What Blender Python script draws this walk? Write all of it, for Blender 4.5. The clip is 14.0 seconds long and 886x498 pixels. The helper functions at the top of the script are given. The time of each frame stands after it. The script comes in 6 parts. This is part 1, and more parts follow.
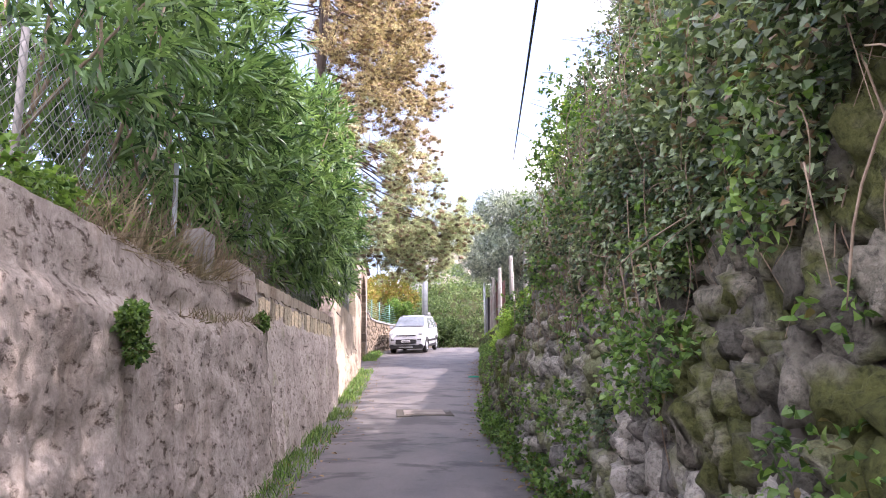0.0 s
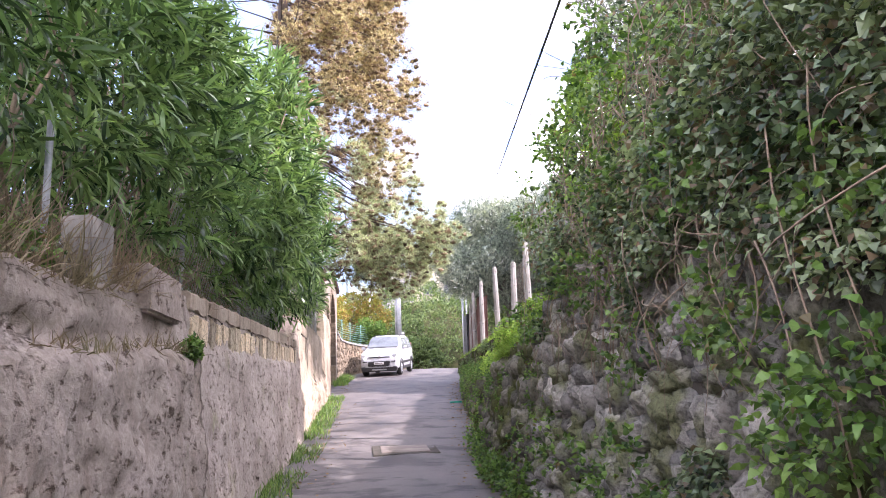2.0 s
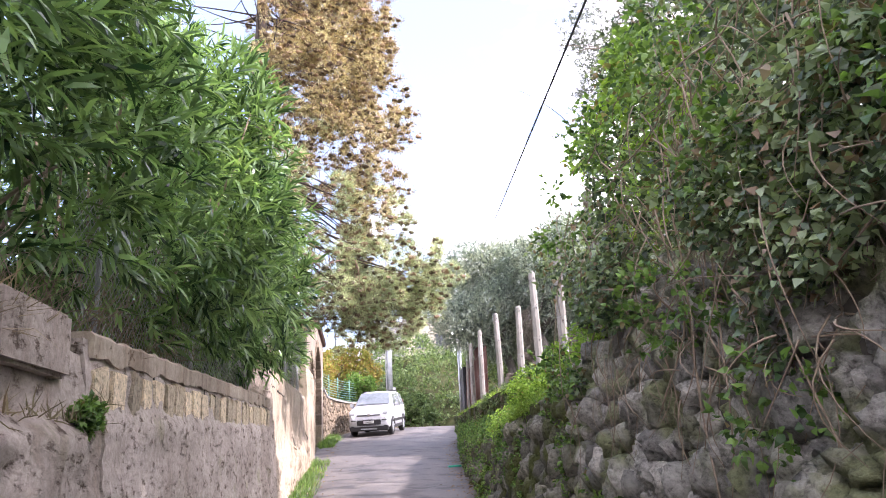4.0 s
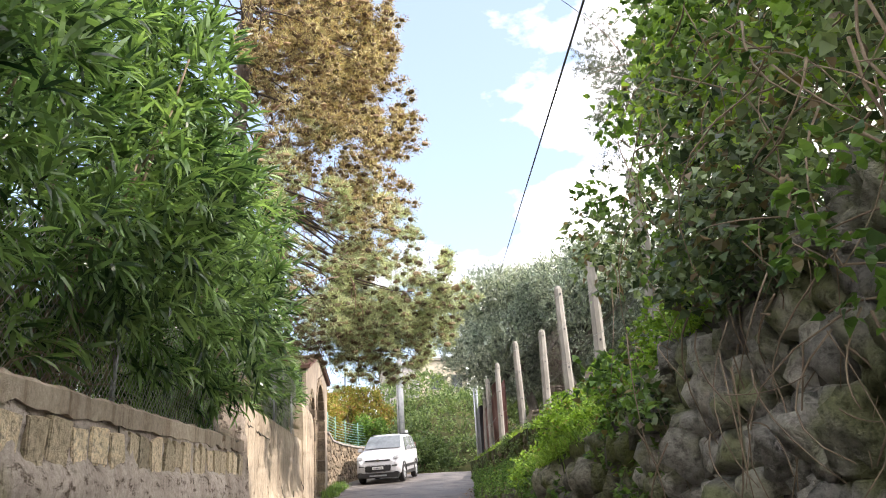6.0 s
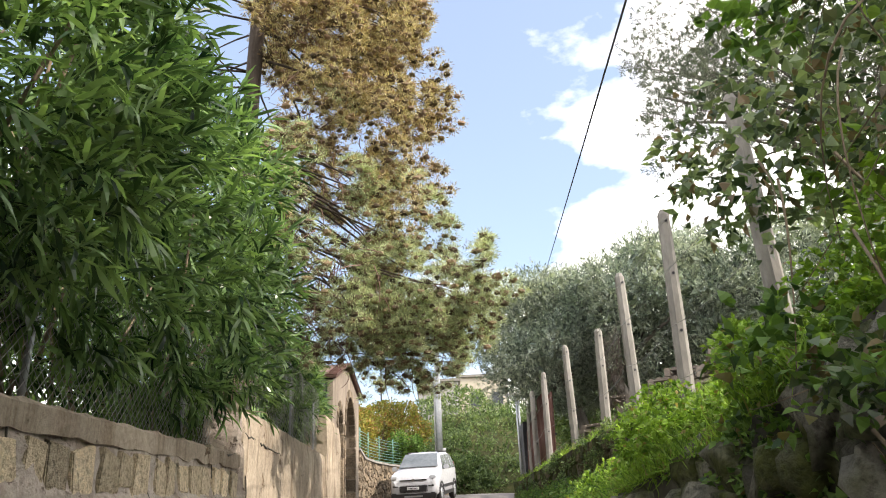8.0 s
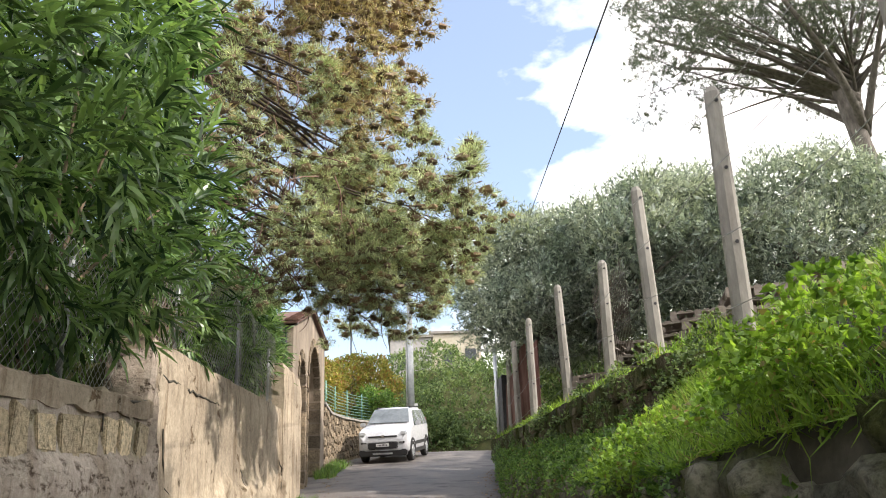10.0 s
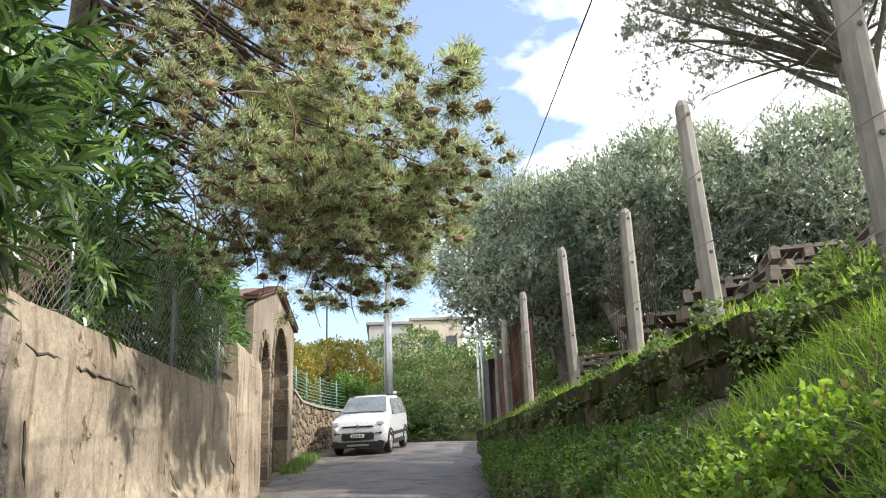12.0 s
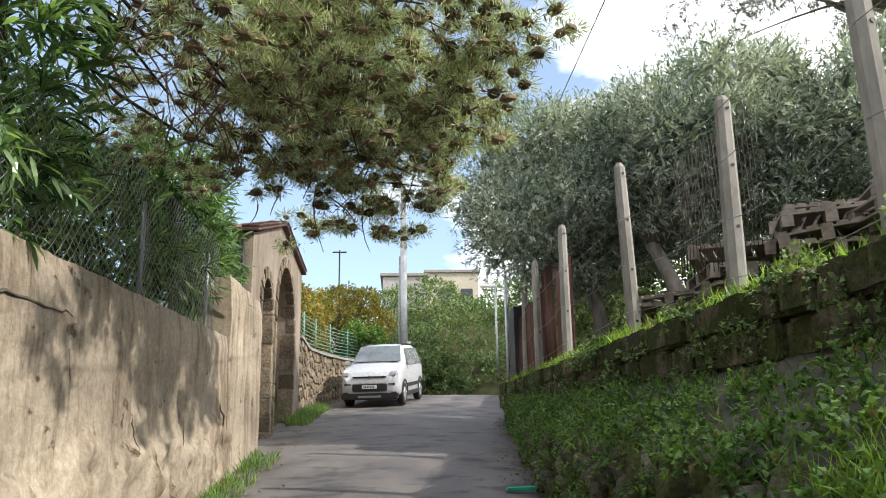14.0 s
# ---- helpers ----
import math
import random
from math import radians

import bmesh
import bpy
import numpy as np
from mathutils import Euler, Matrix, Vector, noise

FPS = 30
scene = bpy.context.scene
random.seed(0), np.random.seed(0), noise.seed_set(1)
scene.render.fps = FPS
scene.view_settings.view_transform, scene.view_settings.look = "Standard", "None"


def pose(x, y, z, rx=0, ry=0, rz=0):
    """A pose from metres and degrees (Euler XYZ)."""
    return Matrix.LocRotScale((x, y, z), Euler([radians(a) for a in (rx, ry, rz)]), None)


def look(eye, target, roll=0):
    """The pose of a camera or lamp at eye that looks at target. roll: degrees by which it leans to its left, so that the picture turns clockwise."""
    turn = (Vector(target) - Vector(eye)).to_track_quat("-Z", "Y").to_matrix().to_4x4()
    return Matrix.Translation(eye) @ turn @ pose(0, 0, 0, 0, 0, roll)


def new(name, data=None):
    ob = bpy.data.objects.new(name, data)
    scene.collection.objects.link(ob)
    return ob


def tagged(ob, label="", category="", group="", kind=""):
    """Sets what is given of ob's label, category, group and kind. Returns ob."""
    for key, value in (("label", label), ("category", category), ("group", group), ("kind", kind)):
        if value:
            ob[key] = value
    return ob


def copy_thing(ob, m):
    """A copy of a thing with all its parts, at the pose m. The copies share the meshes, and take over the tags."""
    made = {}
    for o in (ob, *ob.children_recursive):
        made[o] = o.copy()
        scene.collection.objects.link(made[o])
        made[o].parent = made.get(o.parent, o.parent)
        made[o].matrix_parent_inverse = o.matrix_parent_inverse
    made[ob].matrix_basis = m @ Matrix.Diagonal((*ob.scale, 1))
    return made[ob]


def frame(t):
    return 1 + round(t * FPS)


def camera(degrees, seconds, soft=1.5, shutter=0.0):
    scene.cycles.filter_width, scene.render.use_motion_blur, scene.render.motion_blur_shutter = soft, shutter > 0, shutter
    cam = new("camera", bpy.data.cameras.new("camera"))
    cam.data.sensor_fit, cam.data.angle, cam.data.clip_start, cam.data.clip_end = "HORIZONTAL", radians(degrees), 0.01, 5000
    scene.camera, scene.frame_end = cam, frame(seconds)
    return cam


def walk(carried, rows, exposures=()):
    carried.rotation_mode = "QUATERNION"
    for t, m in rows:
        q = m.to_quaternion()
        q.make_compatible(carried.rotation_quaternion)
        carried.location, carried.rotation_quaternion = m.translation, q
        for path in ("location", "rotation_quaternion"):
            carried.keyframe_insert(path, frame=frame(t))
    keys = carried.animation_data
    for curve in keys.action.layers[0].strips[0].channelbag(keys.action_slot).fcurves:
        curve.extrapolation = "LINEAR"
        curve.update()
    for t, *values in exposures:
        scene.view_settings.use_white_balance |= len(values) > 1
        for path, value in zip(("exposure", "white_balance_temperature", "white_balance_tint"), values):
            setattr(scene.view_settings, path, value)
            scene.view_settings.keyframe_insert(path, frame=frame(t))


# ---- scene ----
cam = camera(60.9, 14.0, soft=1.0)
METRES, EYE, TILT, LEAN, TURN = 13.4, 1.5, 0.0, 0.0, -2.1
ROWS = [
    (0.0, 0.0, 0.0, 0.0, 0.12, 10.71, 0.63),
    (0.5, -0.0022, 0.0317, 0.0049, 0.24, 11.24, 0.72),
    (1.0, -0.0002, 0.0736, 0.0099, -0.27, 11.68, 0.91),
    (1.5, -0.0099, 0.1085, 0.0126, -1.06, 11.77, 1.51),
    (2.0, -0.0132, 0.1474, 0.0148, -1.93, 12.1, 2.09),
    (2.5, -0.0186, 0.1796, 0.0174, -2.78, 12.95, 2.58),
    (3.0, -0.0218, 0.2212, 0.0216, -3.11, 14.48, 2.88),
    (3.5, -0.0205, 0.2513, 0.0257, -2.86, 15.42, 2.87),
    (6.0, -0.0034, 0.4376, 0.0377, -1.16, 19.46, 3.25),
    (6.5, -0.0043, 0.4667, 0.0422, -0.7, 20.33, 3.33),
    (7.0, 0.0006, 0.5049, 0.0453, 0.3, 21.08, 2.91),
    (7.5, -0.0038, 0.5384, 0.0458, 0.91, 21.24, 2.79),
    (8.0, 0.0015, 0.5735, 0.0477, 1.76, 20.99, 2.32),
    (8.5, 0.0021, 0.6042, 0.0486, 1.46, 20.36, 1.97),
    (9.0, -0.0002, 0.6441, 0.0517, 0.39, 19.48, 1.73),
    (11.5, -0.0082, 0.8189, 0.0654, -1.2, 16.72, 2.45),
    (12.0, -0.0042, 0.8599, 0.0694, -1.92, 17.0, 2.33),
    (12.5, -0.0083, 0.8921, 0.071, -2.45, 17.23, 2.16),
    (13.0, -0.0082, 0.9289, 0.0717, -1.8, 17.15, 1.78),
    (13.5, -0.009, 0.9602, 0.074, -1.46, 15.95, 1.42),
    (14.0, -0.0119, 0.9907, 0.0747, -1.13, 13.67, 1.01),
]
walk(cam, [(t, pose(0, 0, EYE, TILT, LEAN, TURN) @ pose(METRES * x, METRES * y, METRES * z, 90 + pitch, roll, yaw)) for t, x, y, z, yaw, pitch, roll in ROWS],
     exposures=[(0.0, 1.48, 5960, 32), (3.5, 1.5, 5900, 30), (6.0, 1.03, 6500, 16), (9.0, 0.66, 6600, 13), (11.5, 0.62, 6300, 11), (14.0, 0.44, 6220, 10)])

# ---- world and sun ----
SUN_AZ, SUN_EL = radians(113), radians(38)
world = bpy.data.worlds.new("sky")
scene.world = world
world.use_nodes = True
wn, wl = world.node_tree.nodes, world.node_tree.links
wn.clear()
sky = wn.new("ShaderNodeTexSky")
sky.sky_type, sky.sun_disc, sky.sun_elevation, sky.sun_rotation = "NISHITA", False, SUN_EL, SUN_AZ
bg = wn.new("ShaderNodeBackground")
bg.inputs["Strength"].default_value = 0.19
haze = wn.new("ShaderNodeMix")
haze.data_type = "RGBA"
haze.inputs[0].default_value, haze.inputs[7].default_value = 0.22, (4.4, 5.0, 6.0, 1)
wl.new(sky.outputs[0], haze.inputs[6])
wl.new(haze.outputs[2], bg.inputs["Color"])
cloud = wn.new("ShaderNodeBackground")
cloud.inputs["Color"].default_value, cloud.inputs["Strength"].default_value = (1.0, 0.985, 0.97, 1), 1.8
tc = wn.new("ShaderNodeTexCoord")
mp = wn.new("ShaderNodeMapping")
mp.inputs["Scale"].default_value = (1.0, 1.0, 1.9)
mp.inputs["Location"].default_value = (0.35, 0.2, 0.1)
wl.new(tc.outputs["Generated"], mp.inputs[0])
cn = wn.new("ShaderNodeTexNoise")
cn.inputs["Scale"].default_value, cn.inputs["Detail"].default_value, cn.inputs["Roughness"].default_value = 3.4, 7, 0.52
wl.new(mp.outputs[0], cn.inputs["Vector"])
cr = wn.new("ShaderNodeMapRange")
cr.inputs["From Min"].default_value, cr.inputs["From Max"].default_value = 0.83, 0.96
sep = wn.new("ShaderNodeSeparateXYZ")
wl.new(tc.outputs["Generated"], sep.inputs[0])
cover = cn.outputs["Fac"]
# Cloud also closes in on the unseen left, added to light the right wall.
gap = wn.new("ShaderNodeMath")
gap.operation = "ADD"
gap.inputs[1].default_value = 0.24
wl.new(sep.outputs[0], gap.inputs[0])
side_ = wn.new("ShaderNodeMath")
side_.operation = "ABSOLUTE"
wl.new(gap.outputs[0], side_.inputs[0])
# The y weight thickens unseen cloud behind the viewer, added as fill light.
for way, weight in ((side_.outputs[0], 1.0), (sep.outputs[1], -0.5), (sep.outputs[2], -0.71)):
    lean_ = wn.new("ShaderNodeMath")
    lean_.operation = "MULTIPLY_ADD"
    lean_.inputs[1].default_value = weight
    wl.new(way, lean_.inputs[0])
    wl.new(cover, lean_.inputs[2])
    cover = lean_.outputs[0]
shift = wn.new("ShaderNodeMath")
shift.operation = "ADD"
shift.inputs[1].default_value = 0.73
wl.new(cover, shift.inputs[0])
cover = shift.outputs[0]
wl.new(cover, cr.inputs["Value"])
wmix = wn.new("ShaderNodeMixShader")
wl.new(cr.outputs[0], wmix.inputs[0])
wl.new(bg.outputs[0], wmix.inputs[1])
wl.new(cloud.outputs[0], wmix.inputs[2])
wout = wn.new("ShaderNodeOutputWorld")
wl.new(wmix.outputs[0], wout.inputs[0])

sun_data = bpy.data.lights.new("sun", "SUN")
sun_data.energy, sun_data.angle, sun_data.color = 4.3, radians(0.6), (1.0, 0.92, 0.8)
sun = new("sun", sun_data)
sun_way = Vector((math.sin(SUN_AZ) * math.cos(SUN_EL), math.cos(SUN_AZ) * math.cos(SUN_EL), math.sin(SUN_EL)))
sun.matrix_world = look(sun_way * 60, (0, 0, 0))

# ---- materials ----


def material(name, build):
    m = bpy.data.materials.new(name)
    m.use_nodes = True
    nt = m.node_tree
    nt.nodes.clear()
    out = nt.nodes.new("ShaderNodeOutputMaterial")
    nt.links.new(build(nt), out.inputs["Surface"])
    return m


def node(nt, kind, **values):
    n = nt.nodes.new(kind)
    for k, v in values.items():
        n.inputs[k.replace("_", " ")].default_value = v
    return n


def noise_tex(nt, scale, detail=6, rough=0.6, stretch=(1, 1, 1), coord="Object"):
    c = nt.nodes.new("ShaderNodeTexCoord")
    m = nt.nodes.new("ShaderNodeMapping")
    m.inputs["Scale"].default_value = stretch
    nt.links.new(c.outputs[coord], m.inputs[0])
    n = node(nt, "ShaderNodeTexNoise", Scale=scale, Detail=detail, Roughness=rough)
    nt.links.new(m.outputs[0], n.inputs["Vector"])
    return n.outputs["Fac"]


def ramp(nt, fac, stops):
    r = nt.nodes.new("ShaderNodeValToRGB")
    while len(r.color_ramp.elements) < len(stops):
        r.color_ramp.elements.new(0.5)
    for e, (p, c) in zip(r.color_ramp.elements, stops):
        e.position, e.color = p, (*c, 1)
    nt.links.new(fac, r.inputs[0])
    return r.outputs[0]


def mixed(nt, fac, a, b, mode="MIX"):
    m = nt.nodes.new("ShaderNodeMix")
    m.data_type, m.blend_type = "RGBA", mode
    for sock, v in ((m.inputs[0], fac), (m.inputs[6], a), (m.inputs[7], b)):
        if isinstance(v, (int, float)):
            sock.default_value = v
        elif isinstance(v, tuple):
            sock.default_value = (*v, 1)
        else:
            nt.links.new(v, sock)
    return m.outputs[2]


def surface(nt, color, rough=0.8, bump=None, metal=0.0, strength=0.5, distance=0.02, spec=0.4):
    p = node(nt, "ShaderNodeBsdfPrincipled", Metallic=metal)
    p.inputs["Specular IOR Level"].default_value = spec
    for sock, v in ((p.inputs["Base Color"], color), (p.inputs["Roughness"], rough)):
        if isinstance(v, tuple):
            sock.default_value = (*v, 1)
        elif isinstance(v, (int, float)):
            sock.default_value = v
        else:
            nt.links.new(v, sock)
    if bump is not None:
        b = node(nt, "ShaderNodeBump", Strength=strength, Distance=distance)
        nt.links.new(bump, b.inputs["Height"])
        nt.links.new(b.outputs[0], p.inputs["Normal"])
    return p.outputs[0]


def step_mask(nt, fac, lo, hi):
    r = node(nt, "ShaderNodeMapRange", From_Min=lo, From_Max=hi)
    nt.links.new(fac, r.inputs["Value"])
    return r.outputs[0]


def leaf_material(name, dark, light, rough=0.45, glow=0.35, dry=None, dry_share=0.0, patch=1.2, patch_tint=(0.6, 0.7, 0.6)):
    """Leaves: each leaf its own tone, clumps of tone between them, light passing through."""
    def build(nt):
        g = nt.nodes.new("ShaderNodeNewGeometry")
        c = ramp(nt, g.outputs["Random Per Island"], [(0.0, dark), (0.75, light), (1.0, tuple(min(1, v * 1.25) for v in light))])
        if dry:
            wn_ = nt.nodes.new("ShaderNodeTexWhiteNoise")
            wn_.noise_dimensions = "1D"
            nt.links.new(g.outputs["Random Per Island"], wn_.inputs["W"])
            c = mixed(nt, step_mask(nt, wn_.outputs[0], 1 - dry_share, 1 - dry_share + 0.02), c, dry)
        c = mixed(nt, step_mask(nt, noise_tex(nt, patch, 3), 0.4, 0.62), c, mixed(nt, 1.0, c, patch_tint, "MULTIPLY"))
        s = surface(nt, c, rough, spec=0.45)
        tr = nt.nodes.new("ShaderNodeBsdfTranslucent")
        nt.links.new(mixed(nt, 1.0, c, (1.45, 1.5, 0.7), "MULTIPLY"), tr.inputs["Color"])
        m = nt.nodes.new("ShaderNodeMixShader")
        m.inputs[0].default_value = glow
        nt.links.new(s, m.inputs[1])
        nt.links.new(tr.outputs[0], m.inputs[2])
        return m.outputs[0]
    return material(name, build)


def plain(name, a, b, scale=8.0, rough=0.7, metal=0.0, bump=0.3, stretch=(1, 1, 1), spec=0.4, dist=0.01):
    def build(nt):
        n = noise_tex(nt, scale, 8, 0.65, stretch)
        f = noise_tex(nt, scale * 7, 4, 0.6, stretch)
        c = ramp(nt, n, [(0.3, a), (0.7, b)])
        c = mixed(nt, 0.35, c, ramp(nt, f, [(0.3, (0.35, 0.35, 0.35)), (0.7, (1, 1, 1))]), "MULTIPLY")
        return surface(nt, c, rough, f, metal, bump, dist, spec)
    return material(name, build)


def asphalt_build(nt):
    fine = noise_tex(nt, 60, 4, 0.7)
    mid = noise_tex(nt, 1.3, 6, 0.6, (1.0, 0.55, 1))
    big = noise_tex(nt, 0.45, 4, 0.6, (1.0, 0.8, 1))
    c = ramp(nt, mid, [(0.28, (0.084, 0.077, 0.072)), (0.5, (0.15, 0.136, 0.127)), (0.75, (0.218, 0.196, 0.182))])
    streak = noise_tex(nt, 1.6, 8, 0.68, (0.7, 1.15, 1))
    c = mixed(nt, step_mask(nt, streak, 0.52, 0.6), c, mixed(nt, 1.0, c, (0.5, 0.5, 0.52), "MULTIPLY"))
    c = mixed(nt, step_mask(nt, big, 0.55, 0.62), c, mixed(nt, 1.0, c, (0.6, 0.6, 0.62), "MULTIPLY"))
    c = mixed(nt, 0.5, c, ramp(nt, fine, [(0.3, (0.45, 0.45, 0.45)), (0.7, (1.2, 1.2, 1.2))]), "MULTIPLY")
    return surface(nt, c, ramp(nt, mid, [(0.3, (0.62,) * 3), (0.7, (0.85,) * 3)]), fine, 0, 0.5, 0.008)


def plaster_build(nt):
    """Old rough render: grey-brown, pitted, streaked by rain, pink-tinged where it is worn."""
    grit = noise_tex(nt, 26, 9, 0.74)
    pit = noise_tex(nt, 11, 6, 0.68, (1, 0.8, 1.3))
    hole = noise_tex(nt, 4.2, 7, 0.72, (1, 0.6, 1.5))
    blot = noise_tex(nt, 0.9, 6, 0.62)
    drip = noise_tex(nt, 4.5, 6, 0.62, (1, 1, 0.12))
    c = ramp(nt, blot, [(0.25, (0.27, 0.225, 0.185)), (0.5, (0.44, 0.38, 0.325)), (0.75, (0.58, 0.51, 0.45))])
    c = mixed(nt, step_mask(nt, drip, 0.52, 0.7), c, mixed(nt, 1.0, c, (0.66, 0.62, 0.58), "MULTIPLY"))
    # Pits and holes, bumped below, also get their shade as darker colour.
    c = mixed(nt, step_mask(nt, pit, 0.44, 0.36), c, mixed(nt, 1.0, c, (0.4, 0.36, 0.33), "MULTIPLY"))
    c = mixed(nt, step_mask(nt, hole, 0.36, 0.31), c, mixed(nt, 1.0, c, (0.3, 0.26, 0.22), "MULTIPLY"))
    c = mixed(nt, step_mask(nt, noise_tex(nt, 1.7, 5), 0.6, 0.72), c, mixed(nt, 1.0, c, (0.7, 0.76, 0.56), "MULTIPLY"))
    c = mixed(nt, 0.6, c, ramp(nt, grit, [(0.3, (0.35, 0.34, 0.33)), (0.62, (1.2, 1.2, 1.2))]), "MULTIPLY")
    h = mixed(nt, 0.5, grit, ramp(nt, pit, [(0.25, (0, 0, 0)), (0.45, (1, 1, 1))]))
    h = mixed(nt, 0.45, h, ramp(nt, hole, [(0.28, (0, 0, 0)), (0.4, (1, 1, 1))]))
    return surface(nt, c, 0.95, h, 0, 1.0, 0.05, 0.15)


def smooth_plaster_build(nt):
    """Smoother, warmer render of the higher stretch of wall, with long thin rain streaks and lost patches."""
    grit = noise_tex(nt, 20, 9, 0.74)
    blot = noise_tex(nt, 0.9, 7, 0.66)
    drip = noise_tex(nt, 7.0, 7, 0.66, (1, 1, 0.09))
    wide = noise_tex(nt, 1.9, 5, 0.6, (1, 1, 0.22))
    lost = noise_tex(nt, 2.6, 9, 0.7, (1, 1, 1.3))
    # Wide cream-to-brown range also paints the wall's sunlit and shaded patches.
    c = ramp(nt, blot, [(0.28, (0.2, 0.168, 0.13)), (0.5, (0.36, 0.305, 0.235)), (0.72, (0.53, 0.455, 0.35))])
    c = mixed(nt, step_mask(nt, drip, 0.52, 0.68), c, mixed(nt, 1.0, c, (0.55, 0.5, 0.45), "MULTIPLY"))
    c = mixed(nt, step_mask(nt, wide, 0.52, 0.64), c, mixed(nt, 1.0, c, (0.68, 0.64, 0.6), "MULTIPLY"))
    c = mixed(nt, step_mask(nt, lost, 0.62, 0.65), c, mixed(nt, 1.0, c, (0.5, 0.42, 0.34), "MULTIPLY"))
    c = mixed(nt, step_mask(nt, lost, 0.35, 0.31), c, mixed(nt, 1.0, c, (0.34, 0.3, 0.25), "MULTIPLY"))
    c = mixed(nt, 0.6, c, ramp(nt, grit, [(0.3, (0.4, 0.38, 0.36)), (0.62, (1.2, 1.2, 1.2))]), "MULTIPLY")
    h = mixed(nt, 0.5, grit, ramp(nt, lost, [(0.3, (0, 0, 0)), (0.36, (1, 1, 1)), (0.62, (1, 1, 1)), (0.66, (0.4, 0.4, 0.4))]))
    return surface(nt, c, 0.92, h, 0, 0.9, 0.03, 0.2)


def stone_build(dark, light, moss, share):
    def build(nt):
        oi = nt.nodes.new("ShaderNodeObjectInfo")
        g = nt.nodes.new("ShaderNodeNewGeometry")
        n = noise_tex(nt, 5, 8, 0.68)
        f = noise_tex(nt, 32, 6, 0.7)
        c = ramp(nt, n, [(0.25, dark), (0.7, light)])
        rnd = nt.nodes.new("ShaderNodeMath")
        rnd.operation = "ADD"
        nt.links.new(oi.outputs["Random"], rnd.inputs[0])
        nt.links.new(g.outputs["Random Per Island"], rnd.inputs[1])
        fr = nt.nodes.new("ShaderNodeMath")
        fr.operation = "FRACT"
        nt.links.new(rnd.outputs[0], fr.inputs[0])
        c = mixed(nt, 1.0, c, ramp(nt, fr.outputs[0], [(0, (0.45, 0.45, 0.45)), (1, (1.2, 1.17, 1.12))]), "MULTIPLY")
        geo_noise = node(nt, "ShaderNodeTexNoise", Scale=2.6, Detail=8)
        nt.links.new(g.outputs["Position"], geo_noise.inputs["Vector"])
        c = mixed(nt, step_mask(nt, geo_noise.outputs["Fac"], 1 - share - 0.06, 1 - share + 0.06), c, mixed(nt, f, moss, tuple(v * 2.2 for v in moss)))
        pits = node(nt, "ShaderNodeTexNoise", Scale=26, Detail=7, Roughness=0.7)
        nt.links.new(g.outputs["Position"], pits.inputs["Vector"])
        c = mixed(nt, 0.75, c, ramp(nt, pits.outputs["Fac"], [(0.34, (0.2, 0.2, 0.19)), (0.5, (0.95, 0.95, 0.94)), (0.7, (1.35, 1.35, 1.32))]), "MULTIPLY")
        return surface(nt, c, 0.92, mixed(nt, 0.6, n, pits.outputs["Fac"]), 0, 1.0, 0.06, 0.2)
    return build


def soil_build(nt):
    n = noise_tex(nt, 1.5, 8, 0.65)
    f = noise_tex(nt, 18, 6, 0.7)
    c = ramp(nt, n, [(0.3, (0.05, 0.045, 0.025)), (0.55, (0.075, 0.085, 0.03)), (0.75, (0.13, 0.1, 0.06))])
    c = mixed(nt, 0.5, c, ramp(nt, f, [(0.3, (0.4, 0.4, 0.4)), (0.7, (1.2, 1.2, 1.2))]), "MULTIPLY")
    return surface(nt, c, 0.95, f, 0, 0.8, 0.05, 0.15)


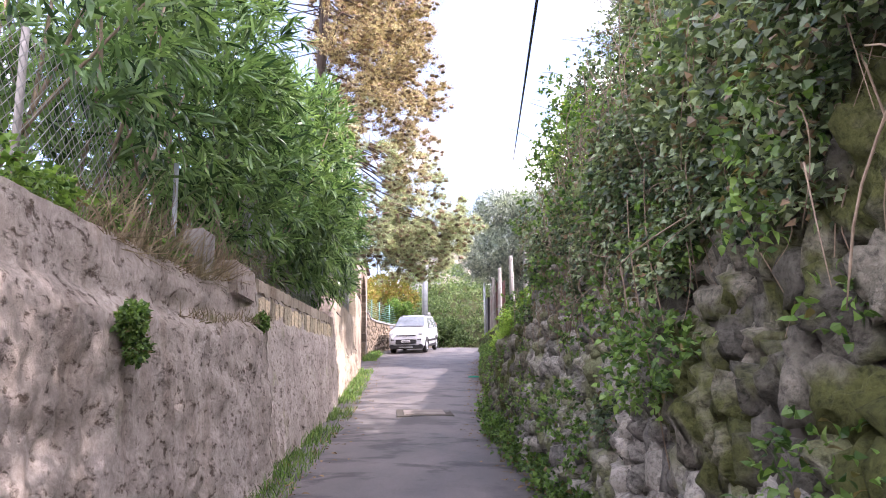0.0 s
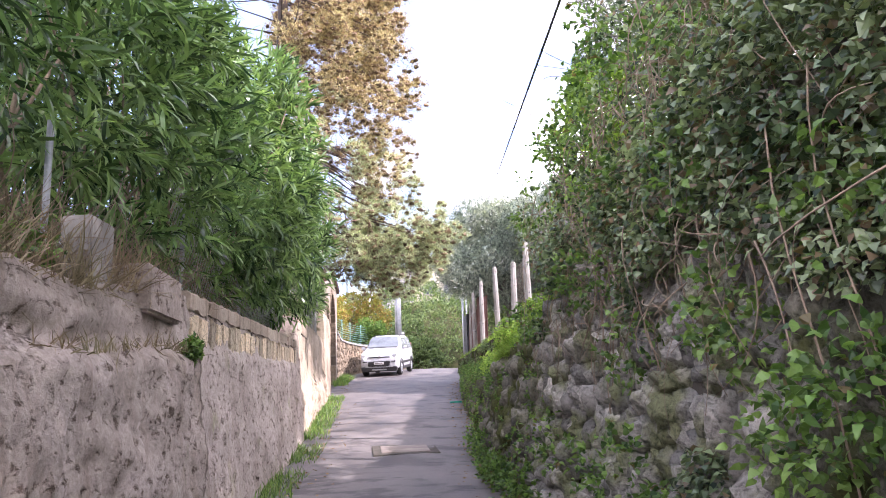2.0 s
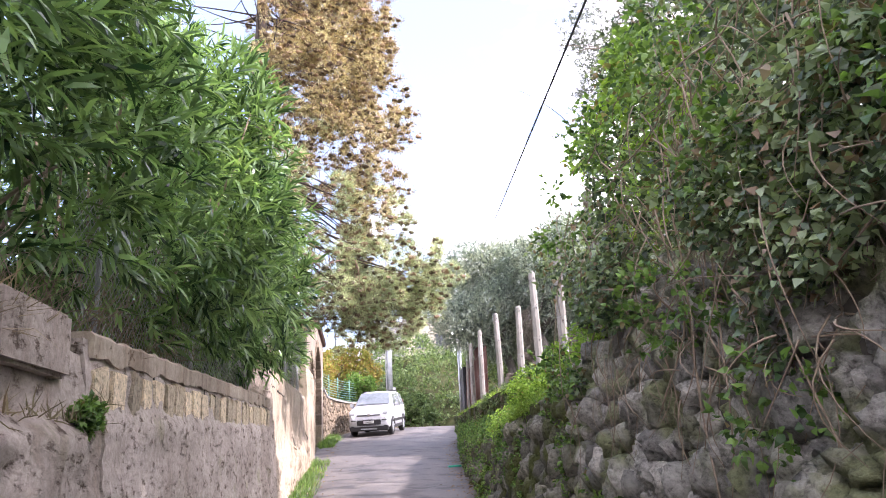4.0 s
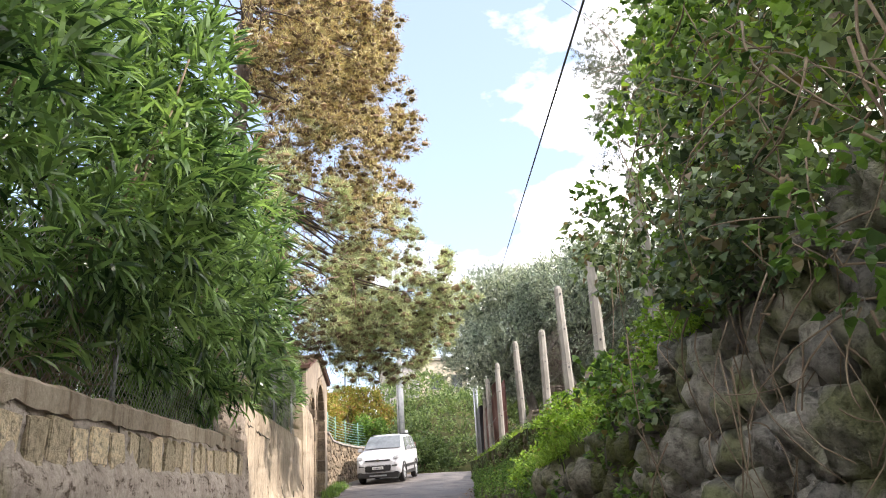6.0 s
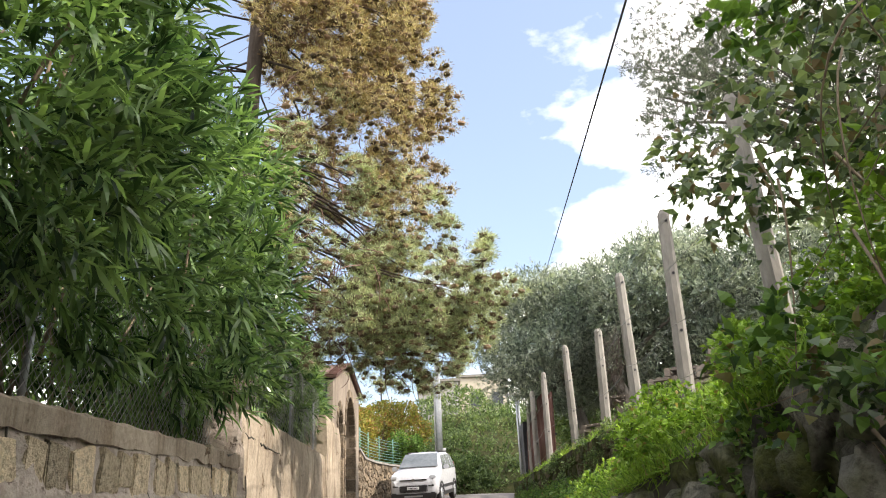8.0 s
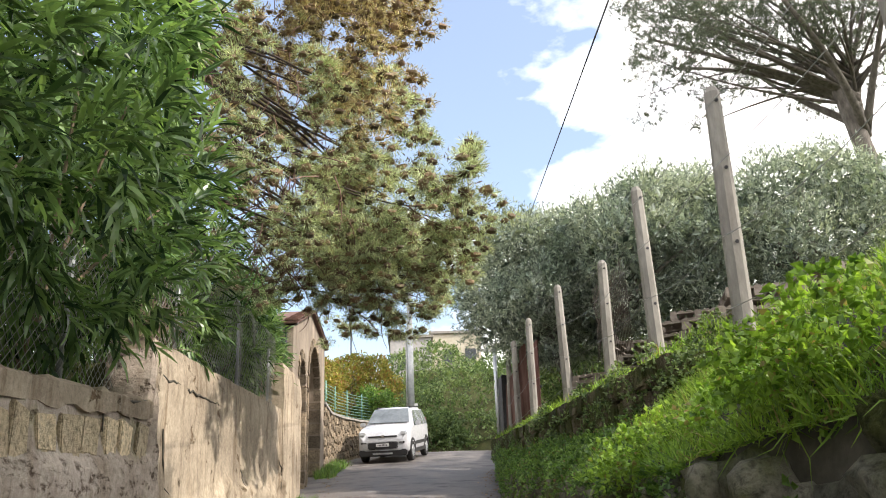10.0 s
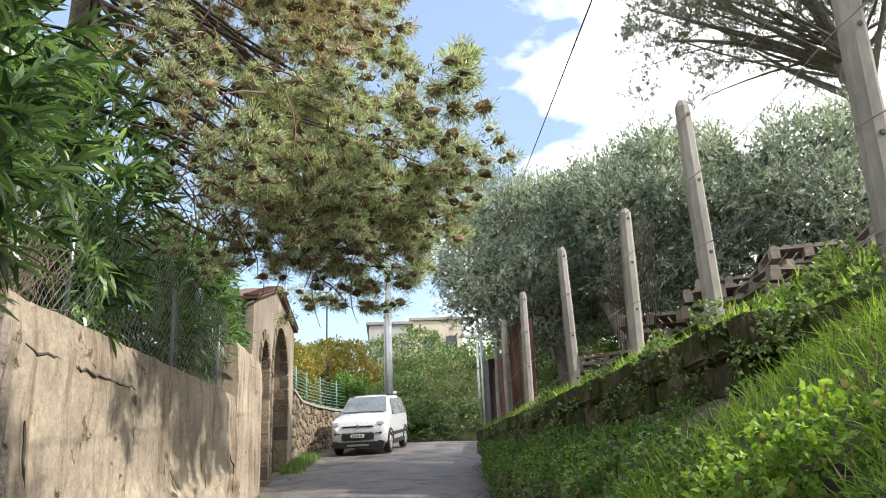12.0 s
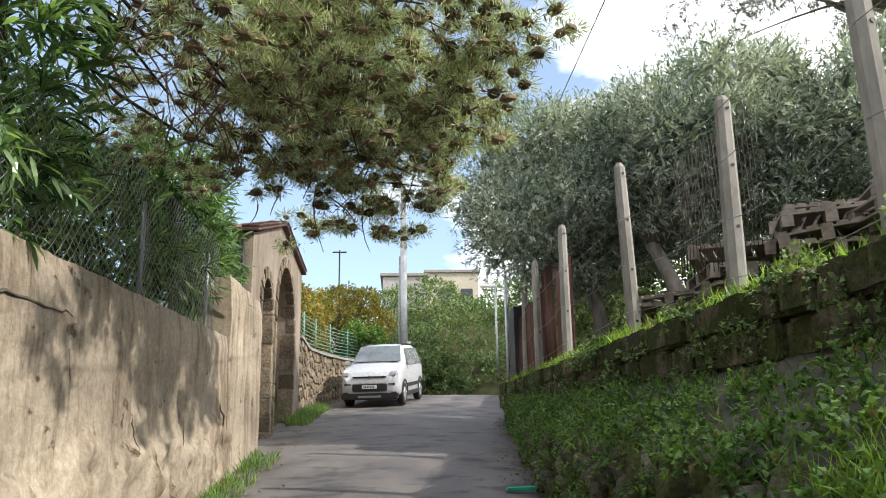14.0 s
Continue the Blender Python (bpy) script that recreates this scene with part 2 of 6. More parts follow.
M = {
    "asphalt": material("asphalt", asphalt_build),
    "plaster": material("rough_plaster", plaster_build),
    "smooth": material("warm_plaster", smooth_plaster_build),
    "soil": material("soil", soil_build),
    "boulder": material("mossy_boulder", stone_build((0.2, 0.2, 0.18), (0.56, 0.545, 0.5), (0.13, 0.14, 0.075), 0.46)),
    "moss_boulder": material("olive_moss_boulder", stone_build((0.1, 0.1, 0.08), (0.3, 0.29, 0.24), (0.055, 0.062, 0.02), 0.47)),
    "tufa": material("mossy_tufa_block", stone_build((0.1, 0.088, 0.06), (0.22, 0.19, 0.13), (0.035, 0.042, 0.012), 0.52)),
    "wallstone": material("yellow_wall_stone", stone_build((0.55, 0.455, 0.31), (0.8, 0.69, 0.51), (0.45, 0.4, 0.32), 0.22)),
    "gatestone": material("brown_gate_stone", stone_build((0.17, 0.135, 0.1), (0.34, 0.28, 0.21), (0.12, 0.1, 0.075), 0.35)),
    "mortar": plain("mortar_and_crack_shade", (0.05, 0.047, 0.04), (0.13, 0.12, 0.1), 4, 0.95, spec=0.1),
    "concrete": plain("weathered_concrete", (0.19, 0.178, 0.16), (0.36, 0.34, 0.31), 5, 0.9, stretch=(1, 1, 0.3)),
    "metal": plain("galvanised_steel", (0.34, 0.36, 0.38), (0.5, 0.52, 0.54), 6, 0.5, 0.75),
    "wire": plain("fence_wire", (0.27, 0.28, 0.27), (0.42, 0.42, 0.4), 10, 0.6, 0.4),
    "rust": plain("rusty_sheet", (0.12, 0.055, 0.04), (0.26, 0.15, 0.125), 3, 0.8, 0.15, stretch=(1, 1, 0.25)),
    "dark_iron": plain("dark_iron", (0.018, 0.018, 0.022), (0.04, 0.04, 0.045), 4, 0.55, 0.3),
    "green_rail": plain("green_painted_rail", (0.12, 0.26, 0.2), (0.2, 0.36, 0.28), 6, 0.5),
    "gate_plaster": plain("brown_gate_plaster", (0.16, 0.13, 0.1), (0.38, 0.315, 0.25), 1.6, 0.95, bump=0.8, stretch=(1, 1, 0.5), dist=0.03),
    "tile": plain("brown_roof_tile", (0.1, 0.055, 0.045), (0.2, 0.11, 0.085), 6, 0.85),
    "bark": plain("brown_bark", (0.035, 0.026, 0.021), (0.09, 0.07, 0.056), 6, 0.95, bump=0.9, stretch=(1, 1, 0.3), dist=0.03),
    "grey_bark": plain("grey_bark", (0.09, 0.08, 0.07), (0.25, 0.225, 0.2), 6, 0.95, bump=0.9, stretch=(1, 1, 0.3), dist=0.03),
    "stem": plain("dry_stem", (0.15, 0.11, 0.075), (0.33, 0.26, 0.18), 12, 0.9),
    "dead_twig": plain("dead_twig", (0.1, 0.06, 0.045), (0.24, 0.15, 0.115), 5, 0.95),
    "pallet": plain("grey_pallet_wood", (0.14, 0.115, 0.095), (0.33, 0.29, 0.25), 5, 0.9, stretch=(0.3, 1, 1)),
    "cable": plain("black_cable", (0.02, 0.02, 0.022), (0.035, 0.035, 0.038), 5, 0.6),
    "pale_wall": plain("pale_house_wall", (0.3, 0.29, 0.285), (0.42, 0.41, 0.4), 0.5, 0.9),
    "ochre_wall": plain("ochre_house_wall", (0.42, 0.38, 0.3), (0.54, 0.5, 0.41), 0.5, 0.9),
    "far_hill": plain("far_hillside", (0.14, 0.15, 0.16), (0.25, 0.26, 0.27), 0.05, 1.0),
    "white_paint": plain("white_car_paint", (0.46, 0.47, 0.5), (0.53, 0.54, 0.57), 2, 0.25, bump=0.0, spec=0.6),
    "black_plastic": plain("black_plastic", (0.016, 0.016, 0.018), (0.03, 0.03, 0.032), 5, 0.55),
    "rubber": plain("tyre_rubber", (0.015, 0.015, 0.016), (0.03, 0.03, 0.03), 8, 0.9),
    # Grey glass colour has the sky's reflection painted in.
    "car_glass": plain("reflection_grey_glass", (0.1, 0.115, 0.125), (0.22, 0.24, 0.255), 1.5, 0.1, bump=0.0, spec=0.5),
    "lens": plain("headlamp_lens", (0.45, 0.47, 0.5), (0.75, 0.77, 0.8), 9, 0.12, bump=0.0, spec=0.8),
    "chrome": plain("chrome", (0.6, 0.6, 0.62), (0.75, 0.75, 0.76), 4, 0.2, 0.9, bump=0.0),
    "plate": plain("white_plate", (0.7, 0.7, 0.7), (0.8, 0.8, 0.8), 5, 0.5, bump=0.0),
    "green_plastic": plain("green_plastic", (0.01, 0.3, 0.17), (0.02, 0.4, 0.24), 8, 0.5),
    "window": plain("dark_window", (0.03, 0.035, 0.04), (0.06, 0.07, 0.08), 2, 0.15, bump=0.0),
    "litter": leaf_material("fallen_leaves", (0.13, 0.075, 0.035), (0.32, 0.2, 0.1), 0.9, 0.05),
    "oleander": leaf_material("oleander_leaf", (0.016, 0.042, 0.022), (0.215, 0.325, 0.14), 0.27, 0.38, patch_tint=(0.55, 0.64, 0.64)),
    "ivy": leaf_material("ivy_leaf", (0.028, 0.055, 0.028), (0.28, 0.35, 0.2), 0.36, 0.36, dry=(0.24, 0.17, 0.11), dry_share=0.12, patch=1.9, patch_tint=(0.38, 0.46, 0.42)),
    "bramble": leaf_material("bramble_leaf", (0.038, 0.085, 0.024), (0.185, 0.295, 0.075), 0.5, 0.4, dry=(0.22, 0.16, 0.08), dry_share=0.05),
    "grass": leaf_material("grass_blade", (0.105, 0.19, 0.03), (0.31, 0.45, 0.08), 0.55, 0.42, dry=(0.35, 0.27, 0.13), dry_share=0.06),
    "dry_grass": leaf_material("dry_grass_blade", (0.14, 0.1, 0.065), (0.3, 0.235, 0.165), 0.8, 0.2),
    "conifer": leaf_material("conifer_needle", (0.19, 0.165, 0.09), (0.57, 0.51, 0.325), 0.6, 0.26, dry=(0.34, 0.21, 0.12), dry_share=0.12, patch=2.2, patch_tint=(0.74, 0.64, 0.55)),
    "conifer_dead_shade": leaf_material("dead_and_shaded_needle", (0.07, 0.045, 0.03), (0.25, 0.165, 0.11), 0.8, 0.1),
    "conifer_green": leaf_material("conifer_green_needle", (0.16, 0.19, 0.11), (0.56, 0.61, 0.42), 0.55, 0.3, dry=(0.36, 0.25, 0.15), dry_share=0.05, patch=2.5, patch_tint=(0.62, 0.68, 0.6)),
    "pine": leaf_material("pine_needle", (0.05, 0.062, 0.048), (0.17, 0.185, 0.15), 0.5, 0.2),
    "olive": leaf_material("olive_leaf", (0.06, 0.085, 0.08), (0.46, 0.505, 0.46), 0.36, 0.26, patch=0.9, patch_tint=(0.55, 0.62, 0.62)),
    "vine": leaf_material("vine_leaf", (0.12, 0.15, 0.03), (0.34, 0.3, 0.075), 0.55, 0.35, dry=(0.3, 0.16, 0.06), dry_share=0.25),
    "bush": leaf_material("bush_leaf", (0.045, 0.08, 0.035), (0.2, 0.265, 0.11), 0.55, 0.3, patch=0.6),
}

# ---- mesh helpers ----
rng = np.random.default_rng(7)


def to_mesh(name, verts, loops, sizes, material_, smooth=False):
    me = bpy.data.meshes.new(name)
    verts = np.asarray(verts, dtype=np.float32).reshape(-1, 3)
    loops, sizes = np.asarray(loops, dtype=np.int32).ravel(), np.asarray(sizes, dtype=np.int32)
    me.vertices.add(len(verts))
    me.vertices.foreach_set("co", verts.ravel())
    me.loops.add(len(loops))
    me.loops.foreach_set("vertex_index", loops)
    me.polygons.add(len(sizes))
    me.polygons.foreach_set("loop_start", np.concatenate(([0], np.cumsum(sizes)[:-1])).astype(np.int32))
    me.polygons.foreach_set("use_smooth", np.full(len(sizes), smooth))
    me.update(calc_edges=True)
    me.validate()
    me.materials.append(material_)
    return me


def from_bm(name, bm, material_, smooth=False):
    me = bpy.data.meshes.new(name)
    bmesh.ops.recalc_face_normals(bm, faces=bm.faces)
    for f in bm.faces:
        f.smooth = smooth
    bm.to_mesh(me)
    bm.free()
    me.materials.append(material_)
    return me


def part(name, bm, material_, parent=None, label="", smooth=False):
    me = bm if isinstance(bm, bpy.types.Mesh) else from_bm(name, bm, material_, smooth)
    ob = new(name, me)
    ob.parent = parent
    return tagged(ob, label=label)


def empty(name, at, label, category, group="", kind="", turn=0.0):
    ob = new(name)
    ob.empty_display_size = 0.2
    ob.matrix_basis = pose(*at, 0, 0, turn)
    return tagged(ob, label, category, group, kind)


def box(bm, lo, hi, bevel=0.0, m=None):
    r = bmesh.ops.create_cube(bm, size=1.0)
    vs = r["verts"]
    size = [b - a for a, b in zip(lo, hi)]
    mid = [(a + b) / 2 for a, b in zip(lo, hi)]
    bmesh.ops.scale(bm, vec=size, verts=vs)
    bmesh.ops.translate(bm, vec=mid, verts=vs)
    if bevel:
        es = list({e for v in vs for e in v.link_edges})
        vs = [v for f in bmesh.ops.bevel(bm, geom=es, offset=bevel, segments=2, affect="EDGES")["faces"] for v in f.verts]
        vs = list(set(vs))
    if m is not None:
        bmesh.ops.transform(bm, matrix=m, verts=vs)
    return vs


def tube_arrays(points, radii, sides=6):
    """Verts, loops and sizes of a tapered tube along points."""
    points = [Vector(p) for p in points]
    vs, lo, sz = [], [], []
    for i, p in enumerate(points):
        d = (points[min(i + 1, len(points) - 1)] - points[max(i - 1, 0)]).normalized()
        a = d.orthogonal().normalized()
        if i and abs(a.dot(side)) < 0.999:
            a = (side - d * side.dot(d)).normalized()
        side = a
        b = d.cross(a)
        for k in range(sides):
            w = 2 * math.pi * k / sides
            vs.append(p + (a * math.cos(w) + b * math.sin(w)) * radii[i])
    for i in range(len(points) - 1):
        for k in range(sides):
            k2 = (k + 1) % sides
            lo += [i * sides + k, i * sides + k2, (i + 1) * sides + k2, (i + 1) * sides + k]
            sz.append(4)
    lo += list(range(sides - 1, -1, -1)) + [(len(points) - 1) * sides + k for k in range(sides)]
    sz += [sides, sides]
    return np.array(vs), lo, sz


def tubes_mesh(name, list_of_tubes, material_, sides=6, smooth=True):
    V, Lp, S, off = [], [], [], 0
    for pts, rad in list_of_tubes:
        v, l, s = tube_arrays(pts, rad, sides)
        V.append(v)
        Lp.append(np.array(l) + off)
        S += s
        off += len(v)
    return to_mesh(name, np.concatenate(V), np.concatenate(Lp), S, material_, smooth)


def each_tube(name, list_of_tubes, material_, sides=6):
    return [tubes_mesh(name, [t], material_, sides) for t in list_of_tubes]


def unit(v):
    return v / np.maximum(np.linalg.norm(v, axis=1, keepdims=True), 1e-6)


LEAF_LONG = ((0.0, 0.04, 0.0), (0.3, 0.5, 0.03), (0.68, 0.42, 0.0), (1.0, 0.03, -0.12))
LEAF_WIDE = ((0.0, 0.1, 0.0), (0.28, 0.5, 0.05), (0.6, 0.36, 0.03), (1.0, 0.02, -0.12))
LEAF_MID = ((0.0, 0.1, 0.0), (0.4, 0.5, 0.05), (1.0, 0.02, -0.1))
DIAMOND = None
BLADE = ((0.0, 0.5, 0.0), (0.55, 0.4, 0.03), (1.0, 0.03, -0.2))


def leaves(name, P, D, L, W, shape, material_, roll=1.0, fold=0.18):
    """One mesh of many leaves: P bases, D directions, L lengths, W widths; each leaf folded along its rib and bent."""
    n = len(P)
    D = unit(D)
    up = np.tile(np.array([[0.0, 0.0, 1.0]]), (n, 1)) + rng.normal(0, roll * 0.6, (n, 3))
    S = unit(np.cross(D, up))
    N = np.cross(S, D)
    L, W = np.broadcast_to(L, n)[:, None], np.broadcast_to(W, n)[:, None]
    if shape is None:
        mid = P + D * L * 0.45 + N * W * fold
        V = np.stack([P, mid + S * W * 0.5, P + D * L, mid - S * W * 0.5], axis=1).reshape(-1, 3)
        return to_mesh(name, V, np.arange(4 * n), np.full(n, 4), material_)
    rows = []
    for t, w, b in shape:
        c = P + D * L * t + N * L * b
        lift = N * W * w * fold * 2
        rows += [c - S * W * w + lift, c + S * W * w + lift]
    k = len(rows)
    V = np.stack(rows, axis=1).reshape(-1, 3)
    q = []
    for i in range(len(shape) - 1):
        q.append([2 * i, 2 * i + 1, 2 * i + 3, 2 * i + 2])
    q = np.array(q)
    loops = (np.arange(n)[:, None, None] * k + q[None]).reshape(-1)
    return to_mesh(name, V, loops, np.full(n * len(q), 4), material_)


def shell(blobs, n, depth=0.25, cut=0.9):
    """Points on and just under the outside of a union of ellipsoids (cx, cy, cz, rx, ry, rz), with the way out."""
    B = np.array(blobs, dtype=float)
    area = (B[:, 3] * B[:, 4] + B[:, 4] * B[:, 5] + B[:, 3] * B[:, 5])
    P, O = [], []
    got = 0
    while got < n:
        m = int((n - got) * 1.6) + 64
        i = rng.choice(len(B), m, p=area / area.sum())
        d = unit(rng.normal(size=(m, 3)))
        u = 1 - depth * rng.random((m, 1)) ** 1.5
        p = B[i, :3] + d * B[i, 3:] * u
        keep = np.ones(m, bool)
        for j in range(len(B)):
            q = (p - B[j, :3]) / B[j, 3:]
            keep &= (i == j) | ((q * q).sum(1) > cut * cut)
        P.append(p[keep])
        O.append(unit(d / B[i, 3:])[keep])
        got += int(keep.sum())
    return np.concatenate(P)[:n], np.concatenate(O)[:n]


def shoots(P, O, count, spread, length, lift=0.3, wander=0.5):
    """Leaf bases and directions: every tip P carries count leaves round its own axis, spread along length."""
    n = len(P)
    axis = unit(O + rng.normal(0, wander, (n, 3)) + np.array([0, 0, lift]))
    idx = np.repeat(np.arange(n), count)
    along = rng.random((n * count, 1))
    base = P[idx] + axis[idx] * (along - 0.5) * length
    side = unit(rng.normal(size=(n * count, 3)))
    d = unit(axis[idx] + side * spread)
    return base, d


def lump(p, s=1.0):
    return noise.noise(Vector(p) * s)


# ---- the lie of the land ----
def road_z(y):
    """Height of the lane's middle: a steady climb that steepens and rounds off by the bend."""
    if y < 13.3:
        return 0.075 * y
    if y < 39:
        return 1.0 + 0.106 * (y - 13.3)
    return 3.72 + 0.02 * (min(y, 60) - 39)


def left_top(y):
    if y < 8.3:
        return 2.39 + 0.012 * max(y, -4) + 0.12 * max(0, min(1, y - 6.2))
    if y < 15.9:
        return 2.72 + 0.04 * (y - 8.3)
    return 3.58 + 0.025 * (y - 15.9)


def right_edge(y):
    """x of the foot of the bank and wall on the uphill side."""
    return float(np.interp(y, [-10, 0, 7, 12, 16, 23, 30, 34, 38, 41, 44], [1.35, 1.35, 1.3, 1.25, 1.5, 1.95, 2.65, 3.1, 3.4, 4.5, 9]))


def left_edge(y):
    return float(np.interp(y, [-10, 15, 24, 31, 35, 39, 43, 47], [-1.5, -1.5, -1.65, -2.0, -1.85, -1.1, 0.2, 1.2]))


def right_land(x, y):
    base = 3.22 + 0.02 * (y - 16) if y > 10 else 3.1
    rise = 0.36 * min(max(x - 2.6, 0), 2.2) + 0.16 * min(max(x - 4.8, 0), 10) + 0.1 * max(x - 14.8, 0)
    return base + rise + 0.1 * lump((x * 0.5, y * 0.5, 3))


def bank_z(x, y):
    """Hillside beyond the bend."""
    return 3.9 + 0.55 * max(0, y - 45) + 0.4 * lump((x * 0.3, y * 0.3, 9))


def land(x, y):
    lx, rx = left_edge(y), right_edge(y)
    lo = -1.95 if y < 25.5 else -2.4 if y < 31.7 else lx - 0.25
    hi = 2.72 if y < 29.9 else rx + 0.2
    if y < 43 and lo < x < hi:
        return road_z(y) - 0.12
    if x <= lx:
        z = left_top(min(y, 25)) - 0.15 + 0.03 * max(0, y - 25) + 0.05 * lump((x, y, 1))
        z += 0.02 * max(0, -x - 5) if y < 60 else 0
    else:
        z = right_land(x, min(y, 40))
    if y > 43:
        w = min(1, (y - 43) / 3)
        w *= min(1, max(0, (x + 2.5) / 3)) * min(1, max(0, (100 - y) / 20))
        z = z * (1 - w) + min(bank_z(x, y), 9.2 + 0.3 * lump((x * .1, y * .1, 2))) * w
        if lx < x < rx:
            z = road_z(y) - 0.12 if y < 45 else min(bank_z(x, y), 9.2)
    return z


def ground_sheet():
    xs = sorted({*[round(v, 2) for v in np.arange(-8, 12.01, 0.4)], *[round(v, 2) for v in np.arange(-2.7, 3.61, 0.1)], *[s * v for s in (-1, 1) for v in (15, 20, 30, 45, 70, 110, 170, 260, 400, 700, 1200)]})
    ys = sorted({*[round(v, 2) for v in np.arange(-12, 62.01, 0.6)], -20, -30, -45, -70, -110, -170, -260, -400, -700, -1200, 70, 85, 110, 150, 200, 300, 450, 700, 1200})
    V = [(x, y, land(x, y)) for y in ys for x in xs]
    n = len(xs)
    lo = [v for j in range(len(ys) - 1) for i in range(n - 1) for v in (j * n + i, j * n + i + 1, (j + 1) * n + i + 1, (j + 1) * n + i)]
    me = to_mesh("ground", V, lo, [4] * ((n - 1) * (len(ys) - 1)), M["soil"], True)
    return tagged(new("ground", me), "brown soil and weeds rising behind the lane's walls", "ground", kind="structure")


def road_sheet():
    V, lo, cols = [], [], 15
    ys = np.arange(-14, 47.01, 0.25)
    for y in ys:
        a, b = left_edge(y) - 0.35, right_edge(y) + 0.35
        for i in range(cols):
            u = i / (cols - 1)
            x = a + (b - a) * u
            z = road_z(y) - 0.06 * (2 * u - 1) ** 2 + 0.02 * lump((x * 1.1, y * 0.9, 0)) + 0.006 * lump((x * 5, y * 5, 4))
            V.append((x, y, z))
    for j in range(len(ys) - 1):
        for i in range(cols - 1):
            lo += [j * cols + i, j * cols + i + 1, (j + 1) * cols + i + 1, (j + 1) * cols + i]
    me = to_mesh("road", V, lo, [4] * ((len(ys) - 1) * (cols - 1)), M["asphalt"], True)
    return tagged(new("road", me), "worn grey asphalt lane with dark patched stretches", "road", kind="structure")


ground = ground_sheet()
road = road_sheet()


# ---- walls on the downhill side ----
def wall_solid(name, y0, y1, top, front, thickness, material_, label, step=0.06, rough=0.04, rows=34, fine=0.02):
    """A wall along y with an uneven road face; front(y, u, zt) gives x at share u of its height."""
    ys = np.arange(y0, y1 + step / 2, step)
    V, lo = [], []
    prof = rows + 4
    for y in ys:
        zb, zt = road_z(y) - 0.3, top(y)
        zt += 0.02 * lump((0, y * 2.3, 5)) + 0.012 * lump((0, y * 9, 6))
        for i in range(rows + 1):
            u = i / rows
            z = zb + (zt - zb) * u
            d = rough * lump((7, y * 1.6, z * 1.9)) + rough * 0.6 * lump((3, y * 4.5, z * 5)) + fine * lump((1, y * 13, z * 13))
            edge = min(1.0, (1 - u) * 12)
            V.append((front(y, u, z) + d * edge - 0.03 * (1 - edge), y, z))
        V.append(V[-1])
        V.append((front(y, 1, zt) - thickness, y, zt - 0.01))
        V.append((front(y, 1, zt) - thickness, y, zb))
    for j in range(len(ys) - 1):
        for i in range(prof):
            k = (i + 1) % prof
            if i != rows:
                lo += [j * prof + i, (j + 1) * prof + i, (j + 1) * prof + k, j * prof + k]
    sizes = [4] * ((len(ys) - 1) * (prof - 1))
    for j, order in ((0, range(prof)), (len(ys) - 1, range(prof - 1, -1, -1))):
        at = len(V)
        V += V[j * prof:(j + 1) * prof]
        lo += [at + i for i in order if i != rows + 1]
        sizes.append(prof - 1)
    me = to_mesh(name, V, lo, sizes, material_, True)
    return tagged(new(name, me), label, "wall", kind="structure")


def front_near(y, u, z):
    """Battered face: a thin upper course, a ledge, and a bulging lower part."""
    ledge = left_top(y) - 0.36 + 0.06 * lump((2, y * 0.9, 0))
    k = min(1, max(0, (ledge - z) / 0.1))
    shelf = 0.1 if y < 8.4 else 0.03
    return -1.76 + shelf * k + 0.16 * (1 - u) ** 1.3 * k


def front_far(y, u, z):
    base = min(1, max(0, (0.47 + 0.12 * lump((5, y * 1.1, 0)) - u) / 0.03))
    rubble = 0.05 + 0.05 * lump((2, y * 3.5, z * 4)) + 0.055 * lump((9, y * 9, z * 9))
    return -1.78 - 0.014 * (y - 16) + 0.06 * (1 - u) ** 1.5 + base * rubble


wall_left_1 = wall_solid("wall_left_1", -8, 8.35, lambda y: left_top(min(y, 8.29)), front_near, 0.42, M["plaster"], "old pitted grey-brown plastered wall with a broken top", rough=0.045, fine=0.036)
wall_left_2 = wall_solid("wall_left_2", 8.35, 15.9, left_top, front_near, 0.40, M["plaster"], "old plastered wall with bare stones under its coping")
wall_left_3 = wall_solid("wall_left_3", 15.9, 23.2, left_top, front_far, 0.38, M["smooth"], "sunlit ochre plastered wall with cracks and rain streaks", rough=0.02, fine=0.006)
pier = wall_solid("wall_left_4", 23.2, 25.4, lambda y: 4.58, lambda y, u, z: -1.87 + 0.03 * (1 - u), 0.45, M["smooth"], "taller ochre plastered pier beside the gatehouse", rough=0.015, fine=0.005)


def broken_block():
    bm = bmesh.new()
    vs = box(bm, (-2.12, 7.15, 2.42), (-1.70, 7.95, 2.76), 0.02)
    for v in bm.verts:
        v.co += Vector((0.015, 0.02, 0.015)) * lump(v.co * 6)
    return tagged(part("broken_block", bm, M["plaster"]), "cracked grey concrete block on the wall's broken top", "block")


broken_block()

bm = bmesh.new()
box(bm, (-2.0, 6.45, 2.4), (-1.83, 6.8, 2.92), 0.012)
for v in bm.verts:
    v.co += Vector((0.02, 0.02, 0.02)) * lump(v.co * 5)
tagged(part("concrete_stub", bm, M["concrete"]), "broken grey concrete stub standing on the wall", "stub")


# ---- stone wall and bank on the uphill side ----
def right_wall_top(y):
    return float(np.interp(y, [-10, 0, 6, 9, 11, 14, 18, 22, 27, 30], [3.3, 3.2, 3.0, 2.85, 2.5, 2.3, 2.4, 2.5, 2.7, 2.85]))


